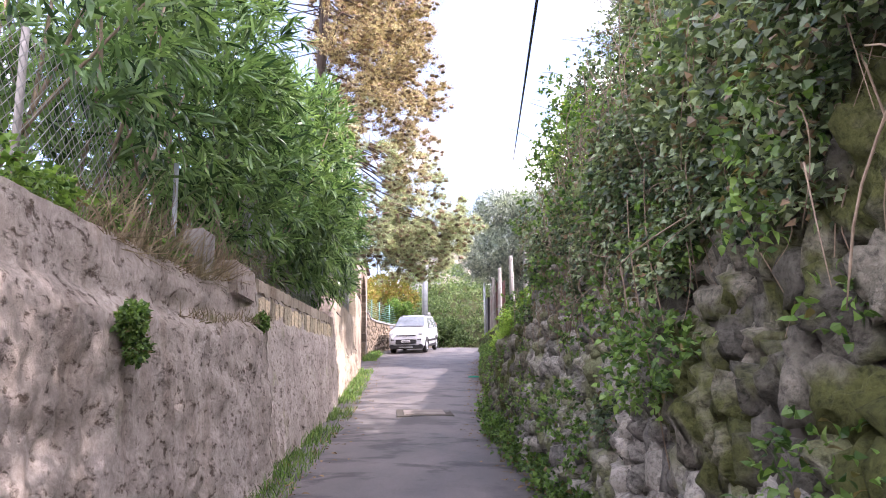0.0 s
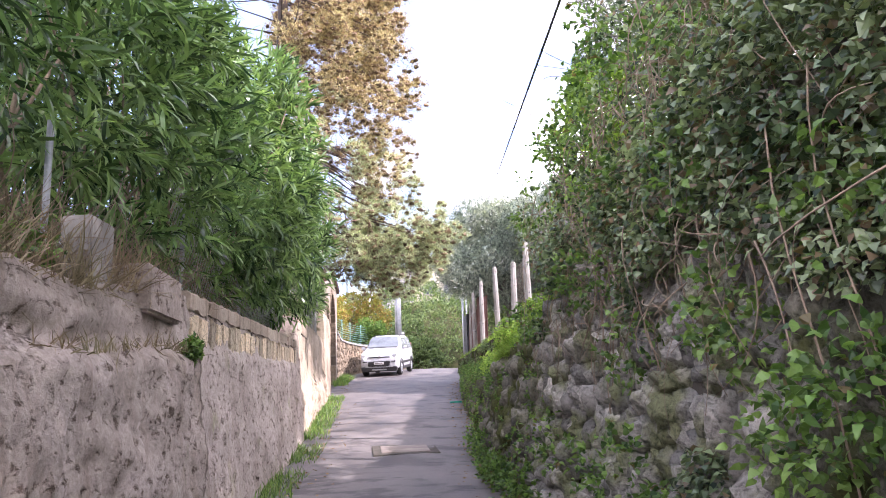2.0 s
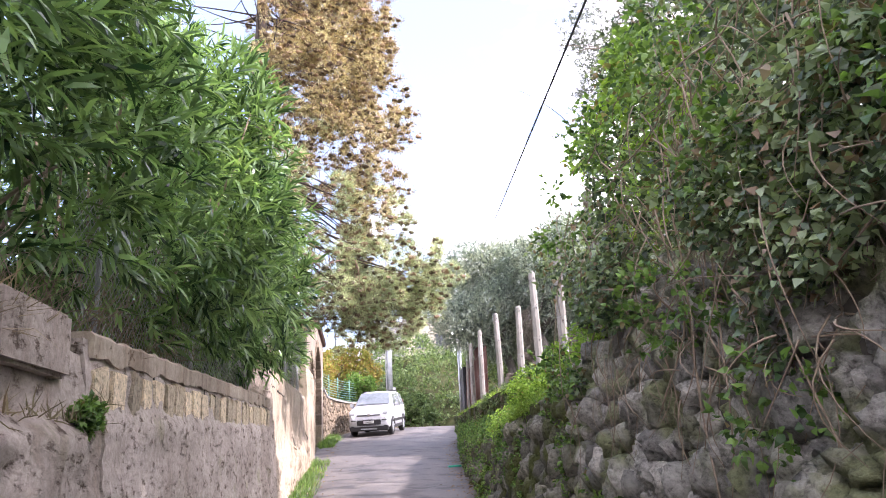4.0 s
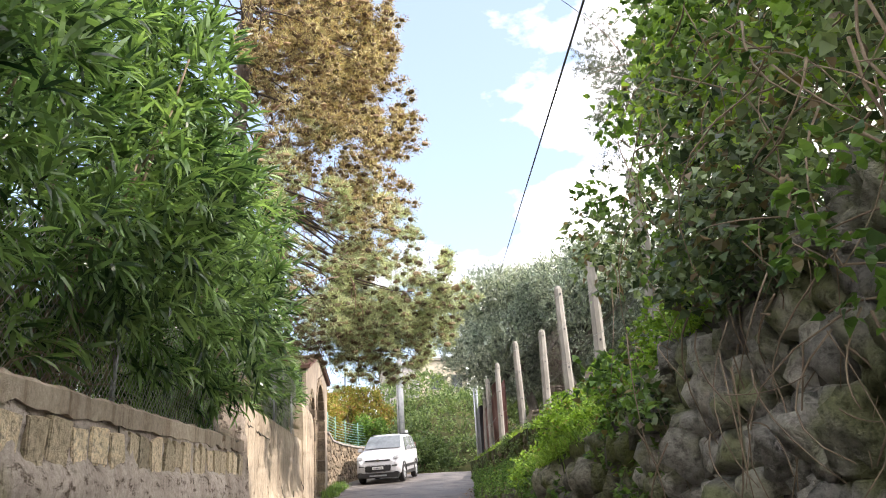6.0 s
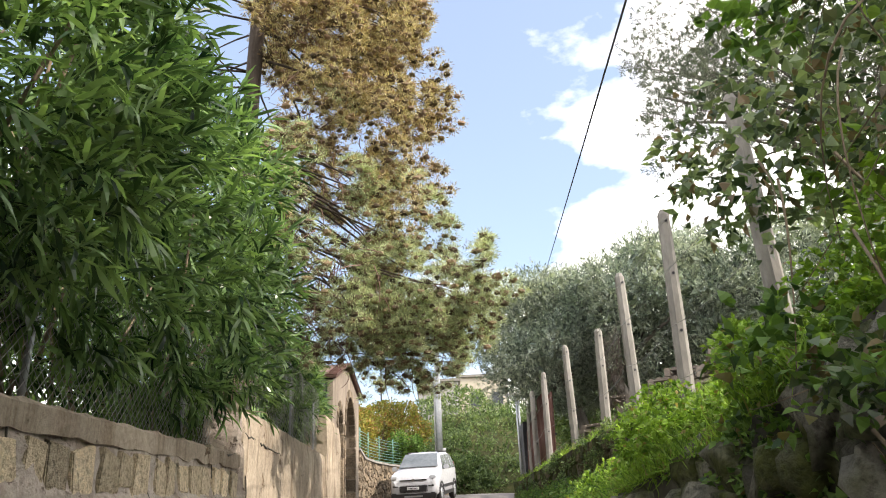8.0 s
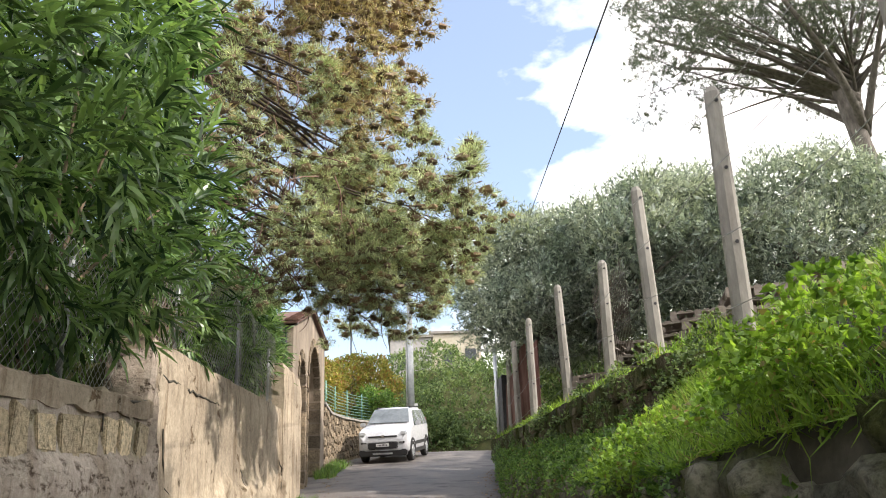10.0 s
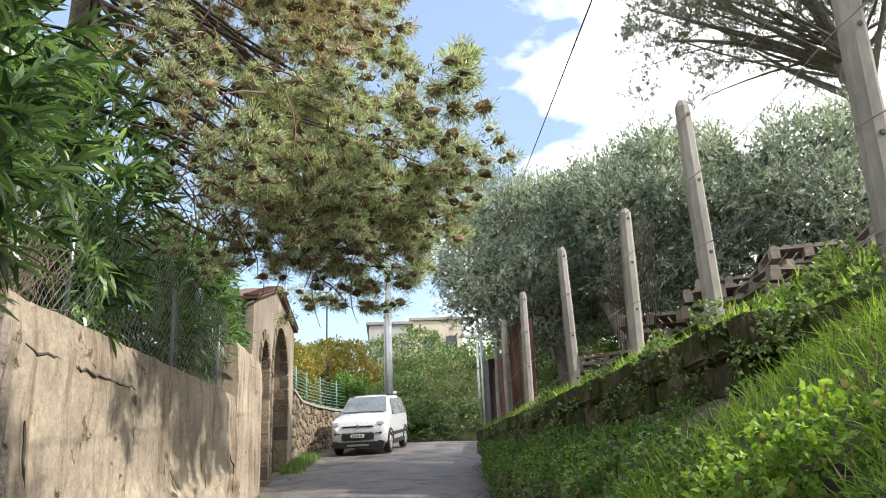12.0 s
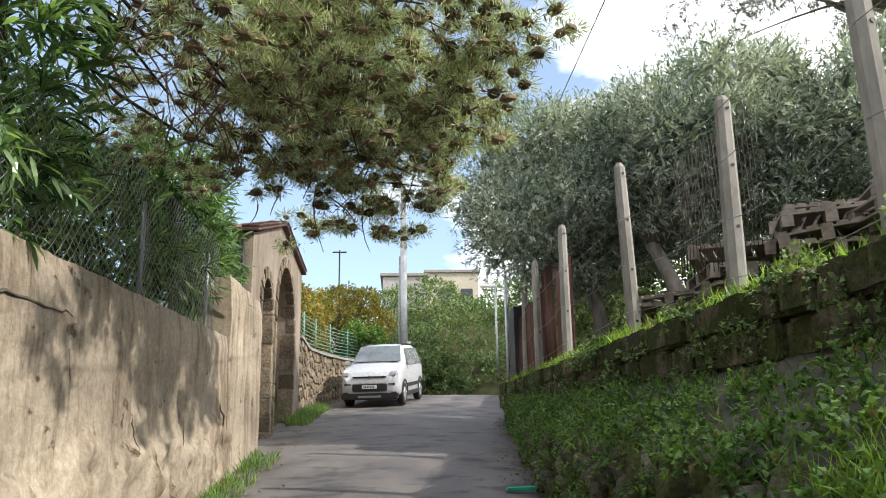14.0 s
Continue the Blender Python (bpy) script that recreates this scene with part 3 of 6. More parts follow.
def right_face(y, z):
    u = min(1.3, max(0, (z - road_z(y)) / 2.5))
    return right_edge(y) + 0.08 + 0.32 * u + 0.12 * lump((1, y * 0.7, z * 0.7))


def bank_end(y):
    """Where the slope above the boulder wall ends: x and z."""
    w = min(1, max(0, (y - 14.3) / 1.4))
    xe = right_face(y, right_wall_top(y))
    far = max(2.5, xe + 0.1)
    return max(2.75, xe + 0.4) * (1 - w) + far * w, (right_land(2.75, y) + 0.04) * (1 - w) + (2.86 + 0.02 * (y - 16)) * w


def right_backing():
    ys = np.arange(-10, 30.01, 0.25)
    V, lo, rows = [], [], 14
    for y in ys:
        zb, zt = road_z(y) - 0.3, right_wall_top(y)
        for i in range(rows + 1):
            z = zb + (zt - zb) * i / rows
            V.append((right_face(y, z) + 0.06 * lump((4, y * 3, z * 3)), y, z))
        xe = right_face(y, zt)
        bx, bz = bank_end(y)
        for i in range(1, 6):
            w = i / 5
            V.append((xe + (bx - xe) * w, y, zt + (bz - zt) * w ** 0.8 + 0.05 * lump((w * 2, y * 2, 3))))
        V.append((bx, y, zb))
    p = rows + 7
    for j in range(len(ys) - 1):
        for i in range(p):
            k = (i + 1) % p
            lo += [j * p + i, j * p + k, (j + 1) * p + k, (j + 1) * p + i]
    sizes = [4] * ((len(ys) - 1) * p)
    lo += list(range(p - 1, -1, -1)) + [(len(ys) - 1) * p + i for i in range(p)]
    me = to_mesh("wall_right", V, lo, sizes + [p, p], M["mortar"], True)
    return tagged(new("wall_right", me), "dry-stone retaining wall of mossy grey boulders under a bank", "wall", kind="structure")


wall_right = right_backing()


def boulder_mesh(seed):
    bm = bmesh.new()
    bmesh.ops.create_icosphere(bm, subdivisions=3 if seed < 6 else 2, radius=0.5)
    off = Vector((seed * 7.1, seed * 3.3, 0))
    for v in bm.verts:
        c = v.co
        for a in range(3):
            c[a] = math.copysign(abs(c[a] * 2) ** 0.78 / 2, c[a])
        v.co = c * (1.08 + 0.5 * noise.noise(c * 2.4 + off) + 0.42 * noise.noise(c * 5.5 + off) + 0.3 * noise.noise(c * 12 + off))
    return from_bm("boulder", bm, M["boulder"], True)


BOULDERS = [boulder_mesh(s) for s in range(12)]
MOSSY = [me.copy() for me in BOULDERS[:6]]
for me in MOSSY:
    me.materials[0] = M["moss_boulder"]


def tile_area(y0, y1, z_lo, z_hi, size):
    """Cells of uneven stones in courses: y, z, width, height."""
    cells, z = [], z_lo
    while z < z_hi:
        h = size * random.uniform(0.85, 1.4)
        y = y0 - random.random() * size
        while y < y1:
            w = size * random.uniform(0.6, 1.45)
            cells.append((y + w / 2, z + h / 2 + random.uniform(-0.3, 0.3) * h, w * random.uniform(1.0, 1.15), h * random.uniform(0.85, 1.25)))
            y += w
        z += h * 0.92
    return cells


def boulders():
    near, far, damp = [], [], []
    for k, (y0, y1, size) in enumerate(((-0.8, 4.7, 0.23), (4.7, 9.8, 0.15), (9.8, 27, 0.2))):
        for y, dz, w, h in tile_area(y0, y1, -0.1, 3.4, size):
            z = road_z(y) + dz
            if z > right_wall_top(y) - 0.05:
                continue
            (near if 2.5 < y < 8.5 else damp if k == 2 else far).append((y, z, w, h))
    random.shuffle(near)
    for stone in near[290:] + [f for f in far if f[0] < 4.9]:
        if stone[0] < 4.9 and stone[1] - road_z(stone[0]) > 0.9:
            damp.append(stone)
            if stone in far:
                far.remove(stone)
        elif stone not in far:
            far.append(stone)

    def placed(y, z, w, h):
        d = random.uniform(0.18, 0.34)
        return pose(right_face(y, z) + 0.03 + random.uniform(-0.03, 0.05), y, z, random.uniform(-14, 14), random.uniform(-14, 14), random.uniform(-12, 12)) @ Matrix.Diagonal((d, w * 1.0, h * 1.06, 1))
    for y, z, w, h in near[:290]:
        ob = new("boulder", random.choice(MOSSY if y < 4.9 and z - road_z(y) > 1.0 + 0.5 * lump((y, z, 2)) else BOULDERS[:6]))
        ob.parent = wall_right
        ob.matrix_basis = placed(y, z, w, h)
    data = []
    for me in BOULDERS[6:]:
        co = np.empty(len(me.vertices) * 3, np.float32)
        me.vertices.foreach_get("co", co)
        li = np.empty(len(me.loops), np.int32)
        me.loops.foreach_get("vertex_index", li)
        data.append((co.reshape(-1, 3), li))
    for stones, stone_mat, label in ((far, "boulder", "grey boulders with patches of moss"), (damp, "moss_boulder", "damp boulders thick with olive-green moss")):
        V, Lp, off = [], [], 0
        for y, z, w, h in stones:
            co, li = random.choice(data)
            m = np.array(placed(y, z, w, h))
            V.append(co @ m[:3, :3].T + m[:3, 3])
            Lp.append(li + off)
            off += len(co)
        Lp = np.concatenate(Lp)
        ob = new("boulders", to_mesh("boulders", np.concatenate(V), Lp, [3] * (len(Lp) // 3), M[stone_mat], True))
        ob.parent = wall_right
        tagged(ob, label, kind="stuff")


# ---- plants ----
def plant(name, at, label, category, pieces, group="", kind=""):
    """A plant: an Empty at its foot that carries its meshes (name, mesh, label)."""
    root = empty(name, at, label, category, group, kind)
    inv = Matrix.Translation((-at[0], -at[1], -at[2]))
    for pname, me, plabel in pieces:
        for one in me if isinstance(me, list) else [me]:
            ob = part(pname, one, None, root, plabel)
            ob.matrix_basis = inv
            if pname.endswith("tangle"):
                tagged(ob, plabel, kind="stuff")
    return root


def limb(a, b, r0, r1, bend=0.15, n=6):
    a, b = Vector(a), Vector(b)
    L = (b - a).length
    off = Vector((random.uniform(-1, 1), random.uniform(-1, 1), random.uniform(-0.3, 0.6))) * L * bend
    pts, rad = [], []
    for i in range(n + 1):
        u = i / n
        pts.append(a.lerp(b, u) + off * (4 * u * (1 - u)) * 0.5)
        rad.append(r0 + (r1 - r0) * u)
    return pts, rad


def oleander(y, x, z0, blobs, tips):
    P, O = shell(blobs, tips, 0.3)
    base, d = shoots(P, O, 15, 0.75, 0.34, 0.25, 0.55)
    n = len(base)
    lv = leaves("leaves", base, d + np.array([0, 0, -0.12]), rng.uniform(0.14, 0.25, n), rng.uniform(0.021, 0.035, n), LEAF_LONG, M["oleander"], 0.8)
    P2, O2 = shell([(b[0], b[1], b[2], b[3] * 0.72, b[4] * 0.72, b[5] * 0.74) for b in blobs], tips * 4, 0.35)
    inner = leaves("inner_leaves", P2, unit(rng.normal(size=P2.shape)), rng.uniform(0.13, 0.21, len(P2)), rng.uniform(0.032, 0.055, len(P2)), DIAMOND, M["oleander"])
    stems = []
    for i in range(26):
        b = blobs[i % len(blobs)]
        w = random.uniform(0, 6.28)
        foot = (x + random.uniform(-0.3, 0.3), b[1] + random.uniform(-0.5, 0.5), z0)
        stems.append(limb(foot, (b[0] + math.cos(w) * b[3] * 0.7, b[1] + math.sin(w) * b[4] * 0.7, b[2] + random.uniform(-0.4, 0.7) * b[5]), 0.022, 0.008))
    return plant("oleander_bush", (x, y, z0), "dense dark green oleander bush with narrow leaves behind the wall", "bush",
                 [("foliage", lv, ""), ("inner_foliage", inner, ""), ("stem", each_tube("stem", stems, M["stem"], 5), "thin brown stem")], "oleander hedge")


def blob_row(y0, y1, step, cx, cz, r, jit=0.25):
    out, y = [], y0
    while y < y1:
        out.append((cx + random.uniform(-jit, jit), y, cz + random.uniform(-jit, jit), r[0] * random.uniform(0.85, 1.12), r[1] * random.uniform(0.9, 1.15), r[2] * random.uniform(0.88, 1.1)))
        y += step
    return out


oleander(6.0, -2.7, 2.3, blob_row(4.6, 7.9, 1.0, -2.55, 4.2, (1.05, 0.95, 1.15)) + blob_row(4.2, 8, 1.2, -3.2, 5.2, (1.2, 1.1, 1.0)) + blob_row(4.8, 8, 1.1, -2.95, 3.2, (0.6, 0.8, 0.7), 0.1), 1000)
oleander(9.5, -2.6, 2.7, blob_row(8.2, 11.3, 1.0, -2.3, 4.35, (1.1, 1.0, 1.3)) + blob_row(8.2, 11.3, 1.1, -2.7, 5.3, (1.2, 1.1, 1.0)) + blob_row(8.2, 11.4, 1.0, -2.95, 3.3, (0.65, 0.8, 0.7), 0.1), 1250)
oleander(13.0, -2.6, 2.85, blob_row(11.6, 15.2, 1.0, -2.2, 4.55, (1.15, 1.0, 1.3)) + blob_row(11.5, 14.9, 1.1, -2.5, 5.5, (1.15, 1.1, 0.95)) + blob_row(11.5, 15.3, 1.0, -2.9, 3.45, (0.65, 0.8, 0.7), 0.1), 1400)
oleander(17.0, -2.9, 3.4, blob_row(15.8, 18.4, 0.9, -2.7, 4.7, (0.95, 0.85, 1.2)) + blob_row(15.6, 18, 1.0, -3.2, 5.6, (1.0, 1.0, 0.9)) + blob_row(15.7, 18.4, 1.0, -2.95, 3.9, (0.6, 0.8, 0.6), 0.1), 900)
oleander(24.5, -3.4, 3.7, blob_row(22.4, 24.9, 0.6, -2.5, 4.9, (0.42, 0.45, 0.8), 0.1) + blob_row(22.6, 25.0, 0.7, -2.8, 5.5, (0.6, 0.6, 0.7), 0.15), 560)
oleander(20.5, -3.2, 3.6, blob_row(19.2, 23.2, 1.0, -2.95, 4.5, (0.75, 0.8, 0.85)) + blob_row(19.4, 22.8, 1.3, -3.5, 5.2, (0.9, 0.9, 0.8)), 650)


def conifer():
    """Tall conifer behind the wall: gold-brown hanging tufts on the road side, bare dead boughs by the trunk."""
    x, y, z0 = -2.5, 18.0, 3.4
    trunk = [([(x, y, z0 - 0.3), (x + 0.05, y, 7), (x + 0.2, y - 0.2, 11), (x + 0.25, y, 16), (x + 0.3, y, 20)], [0.17, 0.135, 0.11, 0.075, 0.03])]
    blobs, boughs = [], []
    for i in range(400):
        z = random.uniform(5.6, 17.5)
        w = random.uniform(-1.5, 1.9)
        full = float(np.interp(z, [5, 6.2, 8, 11, 15, 19], [2.9, 3.1, 2.95, 3.0, 2.4, 0.9]))
        reach = full * random.uniform(0.35, 1.0) ** 0.8
        bx, by = x + 0.15 + math.cos(w) * reach * 1.05, y + 1.5 + math.sin(w) * reach * 0.85
        r = random.uniform(0.26, 0.42)
        blobs.append((bx, by, z - 0.22 * reach, r * 1.1, r * 1.1, r * random.uniform(0.7, 1.1)))
        if i % 5 == 0:
            boughs.append(limb((x + 0.1, y, z + 0.2), (bx, by, z - 0.22 * reach), 0.03, 0.008, 0.18))
    for i in range(64):
        w = random.uniform(-0.5, 1.15)
        reach = random.uniform(1.8, 4.0)
        z = random.uniform(5.2, 6.4) - (0.3 if reach < 3 else 0.45)
        bx, by = x + math.cos(w) * reach, y + 0.7 + math.sin(w) * reach
        r = random.uniform(0.26, 0.42)
        blobs.append((bx, by, z, r * 1.1, r * 1.1, r * 0.75))
        if i % 5 == 0:
            boughs.append(limb((x + 0.1, y, z + random.uniform(0.6, 2.2)), (bx, by, z), 0.024, 0.007, 0.45))
    for i in range(60):
        w = random.uniform(1.6, 5.2)
        z = random.uniform(5, 15)
        a = Vector((x + 0.1, y, z))
        boughs.append(limb(a, a + Vector((math.cos(w) * 1.9, math.sin(w) * 1.9, random.uniform(-0.5, 0.5))), 0.02, 0.005, 0.25))
    P, O = shell(blobs, 6300, 0.3, 0.55)
    keep = ~((P[:, 0] < -0.8) & (P[:, 2] < 8.2) & (rng.random(len(P)) < 0.65))
    P, O = P[keep], O[keep]
    g_ = P[:, 2] + 0.8 * P[:, 0] < 6.9 + rng.normal(0, 0.7, len(P))
    g_ |= (P[:, 0] > 0.3) & (P[:, 2] < 7.5)

    def tufts(name, C, out, per, reach_, length, width, mat_):
        """Brush-like bunches: needles standing out all round the end of a twig."""
        idx = np.repeat(np.arange(len(C)), per)
        ball = unit(rng.normal(size=(len(idx), 3)) + 0.35 * out[idx])
        core = rng.uniform(*reach_, len(C))[idx, None] * rng.uniform(0.35, 1.0, (len(idx), 1))
        base = C[idx] + ball * core * np.array([1.15, 1.15, 0.75])
        n = len(idx)
        return leaves(name, base, ball + rng.normal(0, 0.3, ball.shape) + np.array([0, 0, 0.1]), rng.uniform(*length, n), rng.uniform(*width, n), DIAMOND, M[mat_])

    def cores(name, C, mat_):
        """Close-packed middles of the bunches: small uneven lumps, dark in place of shade."""
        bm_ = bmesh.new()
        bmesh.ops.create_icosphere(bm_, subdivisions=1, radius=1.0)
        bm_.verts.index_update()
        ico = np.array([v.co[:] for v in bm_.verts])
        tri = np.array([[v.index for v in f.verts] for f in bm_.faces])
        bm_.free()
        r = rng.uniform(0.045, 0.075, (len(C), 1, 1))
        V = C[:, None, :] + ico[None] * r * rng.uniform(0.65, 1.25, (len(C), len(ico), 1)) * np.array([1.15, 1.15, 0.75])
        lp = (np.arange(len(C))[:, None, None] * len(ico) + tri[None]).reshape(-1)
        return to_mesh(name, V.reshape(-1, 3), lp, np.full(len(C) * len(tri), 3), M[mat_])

    # Dead-brown cores put the shade behind the needles into the colour.
    core = cores("crown_core", P, "conifer_dead_shade")
    gold = tufts("crown", P[~g_], O[~g_], 60, (0.08, 0.13), (0.055, 0.095), (0.012, 0.018), "conifer")
    low = tufts("low_crown", P[g_], O[g_], 135, (0.08, 0.13), (0.05, 0.085), (0.007, 0.011), "conifer_green")
    twigs = []
    for i in range(950):
        b = blobs[i % len(blobs)]
        c = Vector(b[:3])
        root_ = Vector((x + 0.1, y, c.z + 0.5))
        c = root_.lerp(c, random.uniform(0.3, 0.98))
        twigs.append(limb(c, c + Vector((random.uniform(-0.5, 0.5), random.uniform(-0.5, 0.5), random.uniform(-0.9, 0.15))) * 0.8, 0.011, 0.004, 0.3, 4))
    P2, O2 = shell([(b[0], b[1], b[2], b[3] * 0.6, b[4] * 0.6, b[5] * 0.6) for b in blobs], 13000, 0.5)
    inner = leaves("inner_crown", P2, unit(rng.normal(size=P2.shape)), rng.uniform(0.06, 0.11, len(P2)), rng.uniform(0.014, 0.024, len(P2)), DIAMOND, M["conifer_dead_shade"])
    strands = tubes_mesh("twig_tangle", twigs, M["dead_twig"], 3)
    return plant("conifer_tree", (x, y, z0), "tall conifer with gold-brown sunlit tufts and bare dead boughs", "tree",
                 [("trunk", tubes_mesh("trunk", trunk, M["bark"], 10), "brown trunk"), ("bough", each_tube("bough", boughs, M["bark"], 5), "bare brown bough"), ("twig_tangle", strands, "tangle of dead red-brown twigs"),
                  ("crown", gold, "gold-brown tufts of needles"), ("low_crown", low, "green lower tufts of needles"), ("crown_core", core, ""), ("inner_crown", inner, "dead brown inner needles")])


conifer()


def round_tree(name, at, height, blobs, tips, leaf, count, size, label, bark, limbs=10, group="", lean=(0, 0), shape=DIAMOND, wide=0.24, trunk_r=0.16, crown_label=""):
    x, y, z = at
    fork = Vector((x + lean[0], y + lean[1], z + height))
    wood = [limb((x, y, z - 0.3), fork, trunk_r, trunk_r * 0.75, 0.2)]
    for b in random.sample(blobs, min(limbs, len(blobs))):
        wood.append(limb(fork, b[:3], trunk_r * 0.5, 0.015, 0.25))
    P, O = shell(blobs, tips, 0.45, 0.8)
    base, d = shoots(P, O, count, 0.8, size * 4, 0.35, 0.6)
    n = len(base)
    L = rng.uniform(0.7, 1.3, n) * size
    crown = leaves("crown", base, d, L, L * wide, shape, leaf)
    P2, O2 = shell([(b[0], b[1], b[2], b[3] * 0.6, b[4] * 0.6, b[5] * 0.6) for b in blobs], tips // 2, 0.5)
    inner = leaves("inner_crown", P2, unit(rng.normal(size=P2.shape)), size * 2.6, size * 1.1, DIAMOND, leaf)
    return plant(name, at, label, "tree", [("trunk", tubes_mesh("trunk", wood, bark, 8), ""), ("crown", crown, crown_label), ("inner_crown", inner, "")], group)


def cluster(cx, cy, cz, rx, ry, rz, n, r0, r1):
    out = []
    for i in range(n):
        d = Vector((random.gauss(0, 1), random.gauss(0, 1), random.gauss(0, 1))).normalized() * random.uniform(0.45, 1) ** 0.6
        r = random.uniform(r0, r1)
        out.append((cx + d.x * (rx - r * 0.6), cy + d.y * (ry - r * 0.6), cz + d.z * (rz - r * 0.6), r, r, r * random.uniform(0.8, 1.1)))
    return out


round_tree("olive_tree", (4.2, 27.5, 4.2), 1.3, cluster(3.9, 27.5, 6.95, 2.5, 2.3, 1.95, 90, 0.4, 0.8), 7500, M["olive"], 9, 0.11,
           "silvery grey-green olive tree behind the post fence", M["grey_bark"], group="olive trees", lean=(-0.3, 0.1))
round_tree("olive_tree", (5.2, 25.5, 4.1), 1.5, cluster(6.1, 25.8, 7.4, 2.6, 2.3, 2.05, 90, 0.4, 0.8), 7500, M["olive"], 9, 0.11,
           "large olive tree with silvery sunlit leaves and dark forked trunk", M["grey_bark"], group="olive trees", lean=(-0.5, 0.2))
round_tree("olive_tree", (9.0, 24.0, 4.6), 1.5, cluster(9.0, 24.5, 7.4, 2.5, 2.0, 1.8, 64, 0.4, 0.8), 5500, M["olive"], 10, 0.1,
           "grey-green olive tree standing behind the pallet stack", M["grey_bark"], group="olive trees")


def pine():
    """A big umbrella pine far up the slope, only its crown and limbs above the olives."""
    x, y = 21.0, 38.0
    z0 = land(x, y)
    at = (x, y, z0)
    blobs, wood = [], [([(x, y, z0 - 0.3), (x - 0.3, y + 0.1, 12), (x - 1.2, y, 17), (x - 2.2, y, 21.5)], [0.5, 0.44, 0.36, 0.2])]
    for w in (2.2, 2.9, 3.5, 4.2, 5.3, 0.4, 1.3):
        wood.append(limb((x - 0.7, y, random.uniform(15.5, 18)), (x - 4 + 5.4 * math.cos(w), y + 4.5 * math.sin(w), random.uniform(20.5, 22)), 0.2, 0.06, 0.12))
    for i in range(130):
        w = random.uniform(0, 6.28)
        r = 7.0 * random.uniform(0.02, 1) ** 0.55
        z = random.uniform(19.6, 25.5) - 0.07 * r
        c = (x - 3.9 + math.cos(w) * r, y + math.sin(w) * r * 0.85, z)
        q = random.uniform(0.75, 1.4)
        blobs.append((*c, q, q, q * 0.55))
        if i % 3 == 0:
            wood.append(limb((x - 0.8, y, random.uniform(17.5, 20)), c, 0.09, 0.02, 0.25))
        for k in range(3):
            wood.append(limb(c, (c[0] + random.uniform(-1.2, 1.2), c[1] + random.uniform(-1.2, 1.2), c[2] + random.uniform(-.4, .6)), 0.018, 0.006, 0.3, 4))
    P, O = shell(blobs, 9000, 0.6, 0.7)
    base, d = shoots(P, O, 9, 0.8, 0.2, 0.4, 0.5)
    n = len(base)
    crown = leaves("crown", base, d, rng.uniform(0.2, 0.32, n), rng.uniform(0.026, 0.04, n), DIAMOND, M["pine"])
    return plant("pine_tree", at, "large spreading grey-green umbrella pine above the terrace", "tree",
                 [("trunk", tubes_mesh("trunk", wood, M["grey_bark"], 7), ""), ("crown", crown, "")])


pine()


